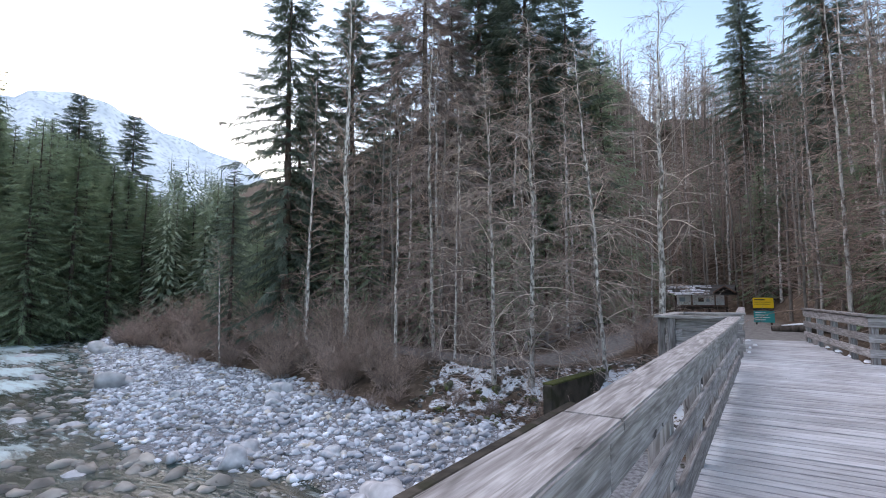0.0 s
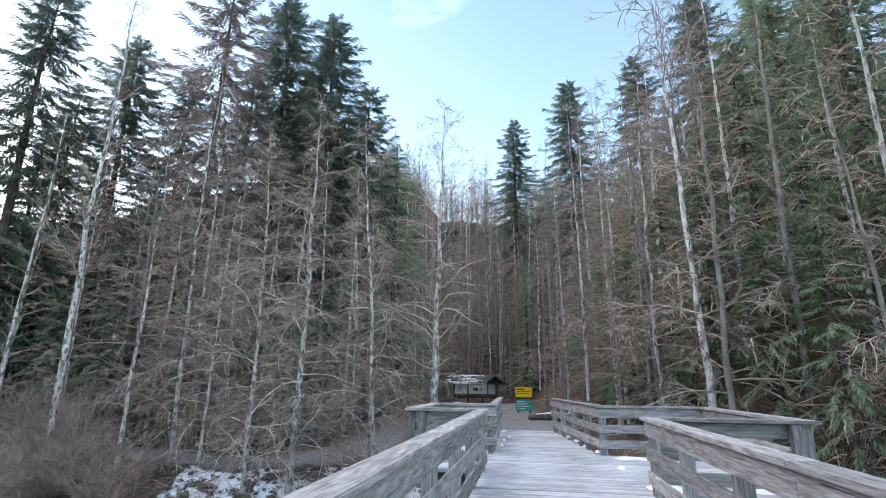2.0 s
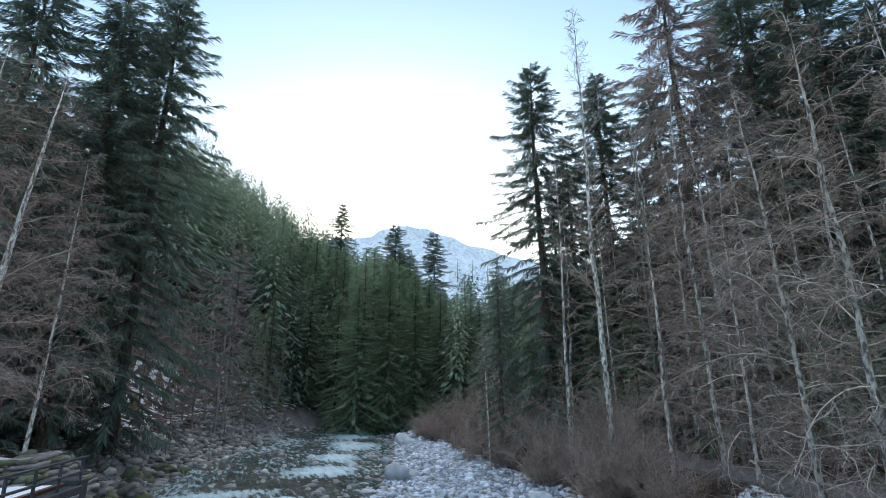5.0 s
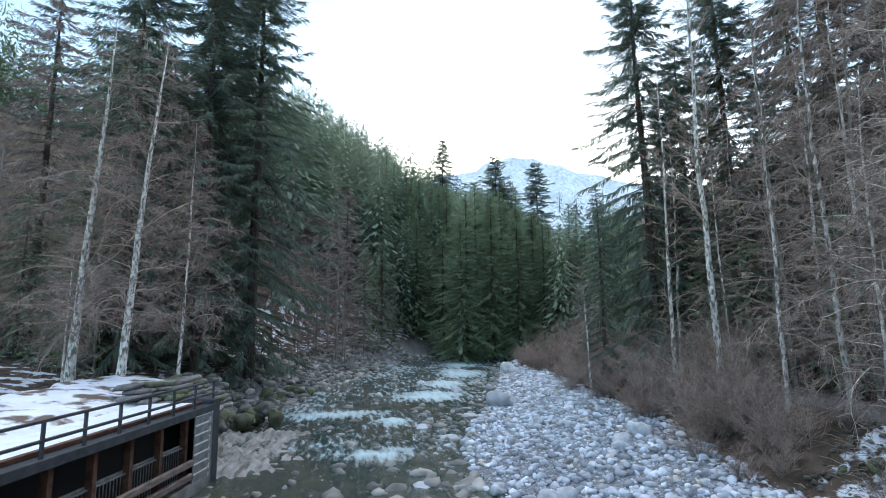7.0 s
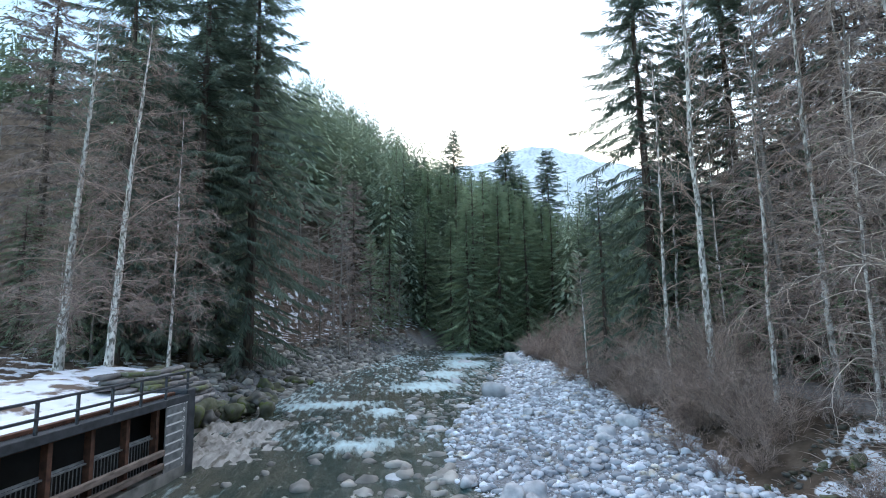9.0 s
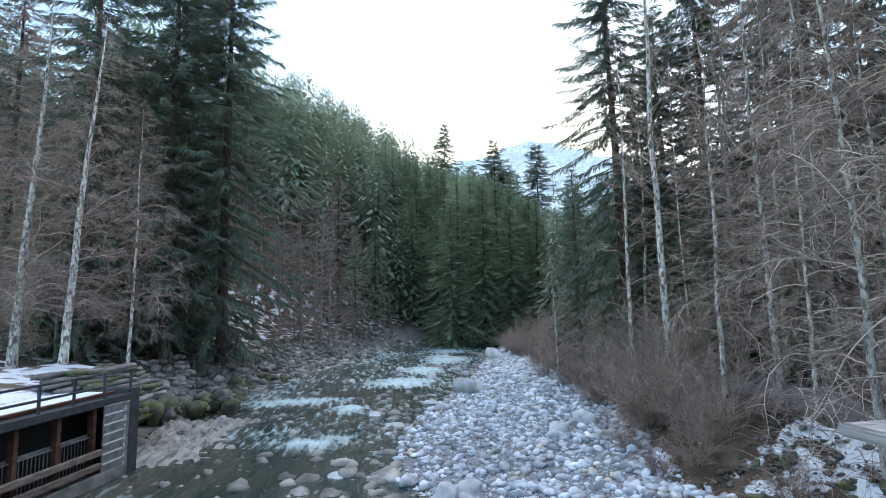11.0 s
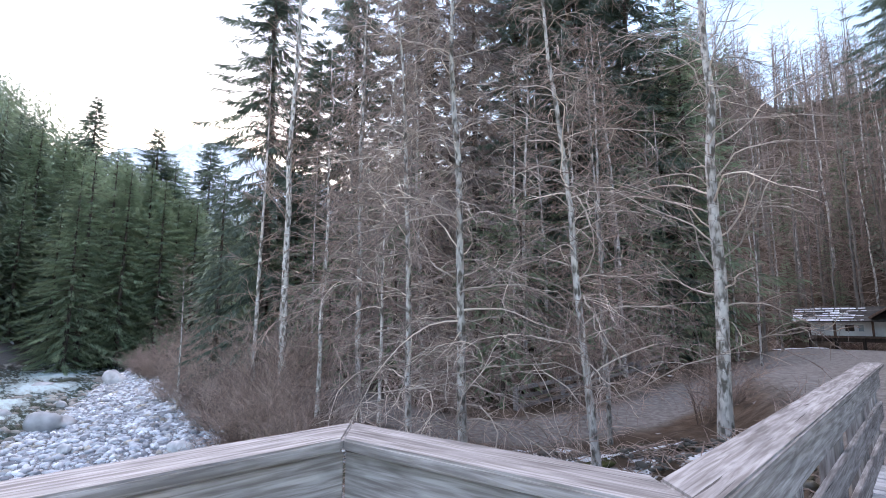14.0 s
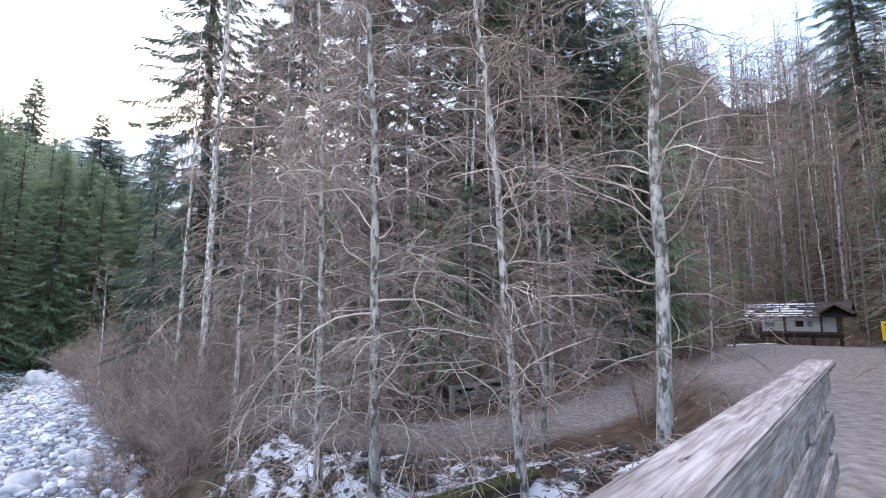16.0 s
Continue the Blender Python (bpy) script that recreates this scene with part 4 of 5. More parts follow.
for i in range(34):                             # brown undergrowth on the slopes behind the shelter and beside the deck
    x, y = (rng.uniform(-16, 8), rng.uniform(66.5, 80)) if i < 18 else (rng.uniform(4.5, 13), rng.uniform(24, 58))
    shrub_at((0, 3)[i % 2], x, y, rng.uniform(1.0, 1.7))

# conifers behind
FIRS = [conifer(41, 34, 7.4, 0.05, 0.9, 9, 0.6, blades=48, bl=0.55, power=0.57, gap=0.17, label="tall dark green fir with drooping boughs"),
        conifer(42, 30, 6.8, 0.06, 1.0, 9, 0.6, gap=0.17, blades=48, bl=0.5, power=0.6, label="tall sparse hemlock with drooping dark boughs"),
        conifer(43, 24, 6.2, 0.01, 0.72, 8, 0.5, power=0.75, needles=M_NEEDLE_CEDAR, blades=27, bl=0.5, gap=0.12, label="green cedar with full sprays down to the ground", name="cedar_tree"),
        conifer(44, 32, 7.4, 0.04, 0.95, 7, 0.6, power=0.58, needles=M_NEEDLE_BROWN, gap=0.28, blades=48, bl=0.55, label="half-bare conifer with brownish boughs"),
        conifer(45, 20, 5.0, 0.01, 0.72, 8, 0.5, needles=M_NEEDLE_CEDAR, blades=16, bl=0.52, power=0.78, gap=0.12, label="green young cedar with drooping sprays", name="cedar_tree"),
        conifer(46, 22, 4.6, 0.03, 0.8, 8, 0.62, blades=21, bl=0.52, power=0.78, gap=0.14, label="dark green young fir with drooping boughs"),
        conifer(47, 9, 2.9, 0.03, 0.45, 7, 0.8, needles=M_NEEDLE_CEDAR, blades=34, bl=0.22, power=0.7, gap=0.35, label="young cedar with fine drooping sprays", name="cedar_tree")]
FIR_HEIGHT = (34, 30, 24, 32, 20, 22, 9)
first_fir = set()


def fir(k, x, y, H):
    turn = (x * 7.3 + y * 3.1) % 6.28
    if k in first_fir:
        again(FIRS[k], x, y, turn, H / FIR_HEIGHT[k])
    else:
        first_fir.add(k)
        put(FIRS[k], x, y, turn, H / FIR_HEIGHT[k])


# the tall ones whose tops stand against the sky
for k, az, d, el in ((1, -52.9, 43, 34.6), (0, -45.5, 46, 32.5), (3, -37.0, 42, 41.0), (0, -30.1, 50, 40.2), (0, -24.5, 47, 39.3), (1, -19.5, 50, 33),
                     (4, -15.7, 52, 27), (3, -33.5, 46, 33), (1, -49.5, 48, 27), (1, -40, 50, 31), (0, -27, 54, 33), (1, -22, 52, 30), (4, -17.5, 52, 26), (5, -51.5, 46, 23), (0, -1.1, 82, 29.5), (0, 5.8, 72, 33), (1, 13.8, 50, 34.5), (0, 21.0, 40, 38.5), (2, 27.0, 36, 39), (0, 33.0, 42, 42), (2, 24, 40, 33), (2, 31, 36, 35), (3, 17.5, 52, 28)):
    x, y = from_eye(az, d)
    fir(k, x, y, 1.5 + d * math.tan(radians(el)) - land(x, y))
rng = random.Random(23)
for i in range(50):
    az = rng.uniform(-60, -14) if i < 28 else rng.uniform(-3, 40)
    d = rng.uniform(40, 68) if az < 0 else rng.uniform(34, 62)
    x, y = from_eye(az, d)
    if trail(x, y) < 1.6 or (-12.8 < x < 4 and y < 67):
        continue
    fir(rng.choice((4, 5, 5, 4)), x, y, rng.uniform(10, 18))
# understorey cedars, low and mossy green
for x, y, H in ((-13.6, 30.5, 8), (-16, 31.5, 9), (-20, 29.8, 9), (-24, 28.4, 8), (-28, 29, 9), (-33, 30, 11), (-15.5, 34.5, 10), (-14.2, 38, 11), (-14.5, 43, 12), (-39, 31, 10), (-29, 33, 12), (-47, 32, 9),
                (5.2, 27.5, 8), (6.4, 25, 10), (7.2, 22.5, 9), (6.8, 32, 11), (9.5, 28, 12), (9.6, 23.5, 13), (12, 20.5, 13), (12.5, 25.5, 14), (5.2, 36, 10), (5.6, 42, 12), (4.8, 50, 12), (9, 18.5, 8), (14, 17, 13), (7.4, 18.5, 4), (10.5, 15.5, 7), (8.2, 20.5, 6), (11, 18.0, 9), (12.5, 14.5, 9), (4.8, 31, 5)):
    fir(6 if (x > 4 and y < 33) or (-30 < x < 0 and y < 45) else 4, x, y, H)
# low cedars on the slope behind the shelter and on the far bank
for i in range(30):
    x, y = (rng.uniform(-15, 9), rng.uniform(67.5, 82)) if i < 16 else from_eye(rng.uniform(-125, -104), rng.uniform(42, 54), (0.0, 7.0))
    fir(4, x, y, rng.uniform(5, 10) if i < 16 else rng.uniform(8, 14))
# the far left bank
for k, az, d, el in ((0, -99.5, 38, 38.5), (1, -104.5, 36, 38.0), (1, -111.2, 34, 36.5), (1, -103.5, 44, 33), (3, -108, 40, 26), (3, -118, 40, 30), (2, -103, 46, 20), (2, -103, 40, 16), (4, -115, 40, 16), (4, -107, 38, 14)):
    d = d * 1.25
    x, y = from_eye(az, d, (0.0, 6.0))
    fir(k, x, y, 1.5 + d * math.tan(radians(el)) - land(x, y))
SKY_AZ = [-112, -104, -97, -92, -88, -84, -79, -75, -71, -66, -61, -57, -50]
SKY_EL = [31, 29, 25.6, 22.4, 20.5, 18.9, 17.6, 16.6, 15.6, 13.4, 12.2, 10.2, 9]
for az, d, el, k in ((-79.0, 84, 10.5, 2), (-82.0, 88, 12, 2), (-76.0, 92, 12.0, 2), (-72.6, 100, 18.8, 0), (-68.0, 105, 17.8, 0), (-86, 82, 10, 4), (-66, 86, 9, 2), (-63, 80, 10, 2), (-78.8, 125, 20.7, 0), (-90, 78, 15, 3), (-74, 84, 8, 2), (-70, 92, 12, 2), (-88, 74, 9, 4), (-64.5, 92, 13, 4), (-61, 74, 12, 4)) + tuple((a, d, interp(a, SKY_AZ, SKY_EL) * k, t) for a, d, k, t in [(-77 + 20 * ((i * 0.618) % 1), 72 + (i * 7) % 22, 0.7 + 0.3 * ((i * 0.37) % 1), (2, 4, 2, 2)[i % 4]) for i in range(20)] + [(-86 + 16 * ((i * 0.618) % 1), 96 + (i * 7) % 26, 0.8 + 0.22 * ((i * 0.37) % 1), (2, 4, 5, 2)[i % 4]) for i in range(24)] + [(-76 + 13 * ((i * 0.618) % 1), 88 + (i * 5) % 22, 0.75 + 0.25 * ((i * 0.37) % 1), (2, 4, 2)[i % 3]) for i in range(14)]):
    x, y = from_eye(az, d, (0.0, 6.6))
    fir(k, x, y, 1.5 + d * math.tan(radians(el)) - land(x, y))

# far woods on the slopes
def far_woods():
    rng = random.Random(77)
    T = Tubes()

    def tree(x, y, H):
        z0 = land(x, y) - 0.5
        R = H * rng.uniform(0.19, 0.31)
        close = math.hypot(x, y - 8) < 105
        n = int((9 + H * 0.62) * (1.9 if close else 1.2))
        k = 0.5 if close else 0.8
        for i in range(n):
            f = 0.05 + 0.94 * (i / n) ** 0.92
            rad = R * (1 - f) ** 0.62 * (0.75 + 0.25 * min(1, 5 * f)) + 0.2
            a0 = rng.uniform(0, 6.28)
            m = (11 if f < 0.6 else 8) + (5 if close else 0)
            for b in range(m):
                az = a0 + 6.283 * b / m + rng.uniform(-.3, .3)
                ca, sa = math.cos(az), math.sin(az)
                r0 = rad * rng.uniform(0.15, 0.8)
                ln = rad * rng.uniform(0.5, 0.85) * k
                d = Vector((ca, sa, rng.uniform(-0.7, -0.1)))
                T.blade(Vector((x + ca * r0, y + sa * r0, z0 + f * H - r0 * 0.35 + rng.uniform(-.02, .02) * H)), d, Vector((-sa, ca, rng.uniform(-.3, .3))), ln, 0.07 * k + ln * 0.13)
        T.tube([(x, y, z0 + 0.85 * H), (x, y, z0 + 1.01 * H)], [0.1, 0.02], 3)

    def fitted(x, y, H, el):
        """The tallest tree here that keeps under the ridge line."""
        d = math.hypot(x, y - 8)
        return min(H, 1.5 + d * math.tan(radians(el)) - land(x, y))

    for i in range(900):
        az = radians(rng.uniform(-124, -58))
        d = 62 + 130 * rng.random() ** 0.8
        x, y = math.sin(az) * d, 8 + math.cos(az) * d
        le, ve = interp(x, LX, LY), interp(x, VX, VY)
        if le - 7 < y < ve + 3 or (y < le and x > -34) or (math.degrees(az) < -87 and d < 88):
            continue
        H = fitted(x, y, rng.uniform(14, 30), interp(math.degrees(az), SKY_AZ, SKY_EL) + rng.uniform(0.2, 2.5))
        if H > 6:
            tree(x, y, H)
    for i in range(150):
        az = radians(rng.uniform(-58, -14) if i < 90 else rng.uniform(16, 50))
        d = 66 + 90 * rng.random()
        x, y = math.sin(az) * d, 3 + math.cos(az) * d
        H = fitted(x, y, rng.uniform(12, 20), (rng.uniform(10, 15) if az < -0.55 else rng.uniform(18, 25)) if i < 90 else rng.uniform(22, 30))
        if trail(x, y) > 2 and H > 6:
            tree(x, y, H)
    for i in range(120):                         # young conifers among the bare wood behind the shelter
        x, y = rng.uniform(-40, 36), rng.uniform(74, 122)
        if x > -18 or y > 84:
            tree(x, y, rng.uniform(4.5, 9.5))
    ob = T.make("far_woods", M_WOODS)
    return tagged(ob, "dense dark green conifer forest on the valley slopes", "forest", kind="stuff")


def far_bare_woods():
    """The leafless wood that covers the slope behind the shelter."""
    rng = random.Random(78)
    T = Tubes()
    for i in range(480):
        az = radians(rng.uniform(-24, 46))
        d = rng.uniform(70, 128) if az < 0.3 else rng.uniform(52, 110)
        x, y = 0.5 + math.sin(az) * d, 3 + math.cos(az) * d
        top = math.tan(radians(rng.uniform(22, 28.5) if az < 0.2 else rng.uniform(26, 34)))
        H = min(rng.uniform(10, 17), 1.5 + d * top - land(x, y))
        if i >= 340:                             # the crest
            x, y, H = rng.uniform(-75, 45), rng.uniform(104, 130), rng.uniform(8, 14)
        if H < 5 or trail(x, y) < 2:
            continue
        z0 = land(x, y) - 0.4
        lx, ly = rng.uniform(-.06, .06), rng.uniform(-.06, .06)
        T.tube([(x, y, z0), (x + lx * H * 0.5, y + ly * H * 0.5, z0 + H * 0.5), (x + lx * H, y + ly * H, z0 + H)], [0.13, 0.08, 0.02], 4)
        for k in range(46):
            f = 0.12 + 0.86 * rng.random()
            p = Vector((x + lx * H * f, y + ly * H * f, z0 + H * f))
            a = rng.uniform(0, 6.28)
            v = Vector((math.cos(a), math.sin(a), rng.uniform(0.0, 0.9))).normalized()
            L = (0.5 + 0.3 * H * (1.05 - f) ** 0.7) * rng.uniform(0.35, 1.0)
            q = p + v * L
            T.tube([p, q], [0.028, 0.012], 3)
            for c in range(3):
                o = p.lerp(q, rng.uniform(0.3, 1.0))
                w = (v + Vector((rng.uniform(-1, 1), rng.uniform(-1, 1), rng.uniform(-.5, .8)))).normalized()
                T.tube([o, o + w * L * rng.uniform(0.2, 0.5)], [0.018, 0.01], 3)
    return tagged(T.make("bare_woods", M_TWIG_RED), "leafless brown wood on the slope behind the shelter", "forest", kind="stuff")


far_bare_woods()
far_woods()

M_SLAB = material("grey_slab_stone", (0.09, 0.085, 0.085), (0.28, 0.265, 0.26), 2.5, 0.75, 0.5, 10, objrand=0.3, spots=(0.1, 0.115, 0.04), spot_at=(0.58, 0.7))
M_BEAM = material("weathered_guard_beam", (0.1, 0.078, 0.066), (0.24, 0.19, 0.165), 3, 0.8, 0.4, 20, (0.4, 3, 3), objrand=0.2)
M_KIOSK = material("brown_stained_boards", (0.09, 0.055, 0.04), (0.2, 0.13, 0.1), 3, 0.75, 0.3, 25, (4, 4, 0.7), objrand=0.2)
# ---- the shelter with notice boards ----
def kiosk(x, y, z):
    th = thing("notice_shelter", "dark timber notice shelter with a snow-dusted shingle roof", "shelter", (x, y, z))
    W = 5.6
    for i in range(4):
        px = -W / 2 + 0.3 + (W - 0.6) * i / 3
        part("post", box(bmesh.new(), (px - 0.1, -0.1, -0.4), (px + 0.1, 0.1, 2.3), 0.01), M_DARKWOOD, th)
    for k, (a, b, mt) in enumerate(((-2.35, -0.95, M_WHITE), (-0.75, 1.35, M_WHITE), (1.5, 2.3, M_PANEL))):
        part("notice_board", box(bmesh.new(), (a, -0.16, 0.95), (b, -0.11, 2.0), 0.01), mt, th)
    part("lower_rail", box(bmesh.new(), (-W / 2 + 0.2, -0.09, 0.5), (W / 2 - 0.2, 0.09, 0.82), 0.01), M_DARKWOOD, th)
    part("back_wall", box(bmesh.new(), (-W / 2 + 0.2, 0.11, 0.5), (W / 2 - 0.2, 0.17, 2.3), 0.01), M_DARKWOOD, th)
    part("brown_panel", box(bmesh.new(), (-2.4, -0.105, 0.84), (W / 2 - 0.2, -0.092, 2.12), 0), M_KIOSK, th, "brown board backing")
    for k, (a, b) in enumerate(((-2.1, -1.5), (-0.2, 0.35), (0.6, 0.9))):
        part("printed_picture", box(bmesh.new(), (a, -0.166, 1.3), (b, -0.162, 1.75), 0), M_PANEL_BLUE if k != 1 else M_DARKWOOD, th)
    part("sill_board", box(bmesh.new(), (-W / 2 + 0.2, -0.3, 0.78), (W / 2 - 0.2, -0.1, 0.86), 0.01), M_KIOSK, th)
    # roof of shingle courses, streaked with snow, and a cross gable at one end
    rng = random.Random(4)
    for side in (-1, 1):
        for c in range(6):
            m = Matrix.Translation((0, side * 0.02, 3.05)) @ Matrix.Rotation(side * radians(-36), 4, "X") @ Matrix.Translation((0, 0, 0.012 * (5 - c)))
            y0, y1 = sorted((side * 0.28 * c, side * (0.28 * c + 0.32)))
            course = part("shingle_course", box(bmesh.new(), (-W / 2 - 0.55, y0, -0.03), (W / 2 + 0.55, y1, 0.021), 0.004, m), M_ROOF, th)
            x0 = -W / 2 - 0.45
            while x0 < 1.1 and side < 0:
                thin = smooth01((x0 + 0.8) / 2.0)
                x1 = x0 + rng.uniform(0.25, 0.9) * (1 - 0.6 * thin)
                lo = y0 + 0.015 + 0.1 * thin * rng.random()
                if rng.random() > 0.14 + 0.45 * thin:
                    part("snow_streak", box(bmesh.new(), (x0, lo, 0.022), (x1, lo + (0.07 + 0.13 * rng.random()) * (1 - 0.65 * thin), 0.045), 0.008, m), M_SNOW, course)
                x0 = x1 + rng.uniform(0.0, 0.1) + 0.3 * thin * rng.random()
    for side in (-1, 1):
        for c in range(4):
            m = Matrix.Translation((2.55, -0.7, 2.98)) @ Matrix.Rotation(side * radians(34), 4, "Y")
            a, d = sorted((side * 0.3 * c, side * (0.3 * c + 0.33)))
            part("gable_shingles", box(bmesh.new(), (a, -1.1, -0.02 - 0.008 * c), (d, 0.9, 0.03 - 0.008 * c), 0.004, m), M_ROOF, th)
        part("barge_board", box(bmesh.new(), (min(0, side * 1.25), -1.16, -0.1), (max(0, side * 1.25), -1.11, 0.05), 0.005, m), M_KIOSK, th)
    bm = bmesh.new()
    for sx in (-1, 1):
        vs = [bm.verts.new(p) for p in ((sx * (W / 2 + 0.4), -1.3, 2.2), (sx * (W / 2 + 0.4), 1.3, 2.2), (sx * (W / 2 + 0.4), 0, 3.05))]
        bm.faces.new(vs)
    bmesh.ops.solidify(bm, geom=bm.faces[:], thickness=0.05)
    part("gable", bm, M_DARKWOOD, th)
    th.matrix_world = Matrix.Translation((x, y, z)) @ Matrix.Rotation(radians(-4), 4, "Z")
    return th


kiosk(-5.9, 62.0, -0.55)


def sign(x, y, z):
    th = thing("warning_sign", "yellow and teal warning boards on two posts", "sign", (x, y, z))
    for px in (-0.4, 0.4):
        part("post", box(bmesh.new(), (px - 0.05, -0.03, -0.3), (px + 0.05, 0.03, 1.75), 0.006), M_DARKWOOD, th)
    up = part("yellow_board", box(bmesh.new(), (-0.56, -0.06, 0.98), (0.56, -0.035, 1.76), 0.006), M_YELLOW, th, "yellow warning board with black print")
    part("black_band", box(bmesh.new(), (-0.56, -0.066, 0.98), (0.56, -0.0605, 1.11), 0.0), M_BLACK, up)
    for i, (a, b) in enumerate(((-0.48, 0.1), (-0.48, 0.42), (-0.48, 0.36))):
        part("print_line", box(bmesh.new(), (a, -0.065, 1.6 - 0.13 * i), (b, -0.061, 1.65 - 0.13 * i + (0.02 if i == 0 else -0.02)), 0.0), M_BLACK, up)
    lo = part("teal_board", box(bmesh.new(), (-0.54, -0.06, 0.2), (0.58, -0.035, 0.93), 0.006), M_TEAL, th, "teal notice board with pale print")
    for i in range(4):
        part("print_line", box(bmesh.new(), (-0.46, -0.065, 0.8 - 0.15 * i), (0.1 + 0.12 * (i % 3), -0.061, 0.84 - 0.15 * i), 0.0), M_WHITE, lo)
    th.matrix_world = Matrix.Translation((x, y, z)) @ Matrix.Rotation(radians(3), 4, "Z")
    return th


sign(-0.05, 38.8, -0.45)

# ---- the intake on the far bank ----
def intake():
    th = thing("intake_structure", "old river intake with rusty steel posts, grilles and a depth gauge", "intake structure")
    p, q = (-23.9, -0.1, 0), (-12.5, -2.9, 0)
    m, length = along(p, q)
    top, bot = -1.75, -5.3
    part("end_pier", box(bmesh.new(), (-0.55, -0.5, bot), (0.1, 0.9, top + 0.2), 0.04, m), M_DARKSTEEL, th, "dark end pier")
    g = part("gauge_plate", box(bmesh.new(), (0.12, 0.9, -4.75), (1.55, 0.94, top), 0.01, m), M_STEEL, th, "grey depth gauge board")
    for i in range(8):
        part("gauge_mark", box(bmesh.new(), (0.45, 0.942, -4.65 + 0.37 * i), (1.5, 0.946, -4.58 + 0.37 * i), 0, m), M_WHITE, g)
        cu = bpy.data.curves.new("gauge_number", "FONT")
        cu.body, cu.size, cu.extrude = str(3 + i), 0.34, 0.003
        cu.materials.append(M_WHITE)
        o = new("gauge_number", cu)
        o.parent = g
        o.matrix_world = m @ Matrix.Translation((0.44, 0.945, -4.68 + 0.37 * i)) @ Matrix.Rotation(radians(90), 4, "X") @ Matrix.Rotation(radians(180), 4, "Y")
    part("base_wall", box(bmesh.new(), (0.1, -0.2, -6), (length, 0.95, -4.55), 0.03, m), M_CONCRETE, th)
    # black colour stands in for the shade inside the openings
    part("back_wall", box(bmesh.new(), (0.1, -0.1, -6), (length, 0.02, top - 0.21), 0.03, m), M_BLACK, th, "back wall coloured black for the shade in the openings")
    part("deck_beam", box(bmesh.new(), (0.0, 0.5, top - 0.3), (length, 0.95, top), 0.02, m), M_DARKSTEEL, th, "dark green-grey edge beam")
    part("red_beam", box(bmesh.new(), (0.3, 0.3, top + 0.005), (length, 0.5, top + 0.13), 0.01, m), M_RUST, th, "rust-red painted edge beam")
    for i in range(2):
        z = (-3.15, -2.12)[i]
        part("cross_bar", box(bmesh.new(), (1.7, 0.56, z - 0.03), (length, 0.64, z + 0.03), 0.005, m), (M_STEEL, M_RUST)[i], th)
    part("roof_slab", box(bmesh.new(), (0.0, -1.6, top - 0.2), (length, 0.48, top - 0.02), 0.02, m), M_CONCRETE, th)
    part("snow_cover", box(bmesh.new(), (0.2, -1.9, top - 0.018), (length, 0.45, top + 0.06), 0.03, m), M_SNOW, th, "flat layer of old snow")
    n = 6
    for i in range(n + 1):
        x = 1.75 + (length - 1.9) * i / n
        part("steel_post", box(bmesh.new(), (x - 0.09, 0.5, -4.6), (x + 0.09, 0.75, top - 0.2), 0.01, m), M_RUST, th)
    for z in (-4.25, -3.75):
        part("guard_beam", box(bmesh.new(), (1.6, 0.85, z - 0.12), (length, 1.02, z + 0.12), 0.03, m), M_BEAM, th)
    for i in range(n):
        x0 = 1.9 + (length - 1.9) * i / n
        gr = part("grille", box(bmesh.new(), (x0, 0.55, -3.1), (x0 + (length - 1.9) / n - 0.25, 0.59, -3.02), 0, m), M_STEEL, th)
        w = (length - 1.9) / n - 0.25
        for k in range(9):
            part("bar", box(bmesh.new(), (x0 + w * (k + 0.5) / 9 - 0.015, 0.56, -4.6), (x0 + w * (k + 0.5) / 9 + 0.015, 0.58, -3.1), 0, m), M_STEEL, gr)
    return th, m, length


_, IM, IL = intake()
# dry stack of flat slabs and the snow bank at the intake's upstream end
SLABS = []
for s in range(6):
    me = rock_mesh("wall_stone", s + 31, 2, 0.2 + 0.02 * s, 0.2)
    for v in me.vertices:
        v.co.z = max(-0.075, min(0.075, v.co.z * 1.7))
        v.co.x = max(-0.46, min(0.46, v.co.x * 1.15))
        v.co.y = max(-0.4, min(0.4, v.co.y * 1.15))
    me.materials.append(M_SLAB if s % 3 else M_MOSSROCK)
    SLABS.append(me)
rng = random.Random(3)
for layer in range(8):
    for i in range(9):
        u, v = 0.5 - 4.4 * (i + rng.random()) / 9, -0.2 - 0.25 * layer + rng.uniform(-0.35, 0.1)
        if u > -0.5 and v > -0.6 and layer < 3:
            continue
        o = new("wall_stone", SLABS[rng.randrange(6)])
        k = rng.uniform(0.9, 1.5)
        o.matrix_world = IM @ Matrix.Translation((u, v - (0.6 if u > -0.5 else 0), -2.35 + 0.19 * layer)) @ Euler((rng.uniform(-.06, .06), rng.uniform(-.06, .06), rng.uniform(-0.5, 0.5))).to_matrix().to_4x4() @ Matrix.Diagonal((k * 1.2, k * 0.9, k, 1))
        tagged(o, "flat dark stone slab of a dry stack", "stone slab", "dry wall stones")


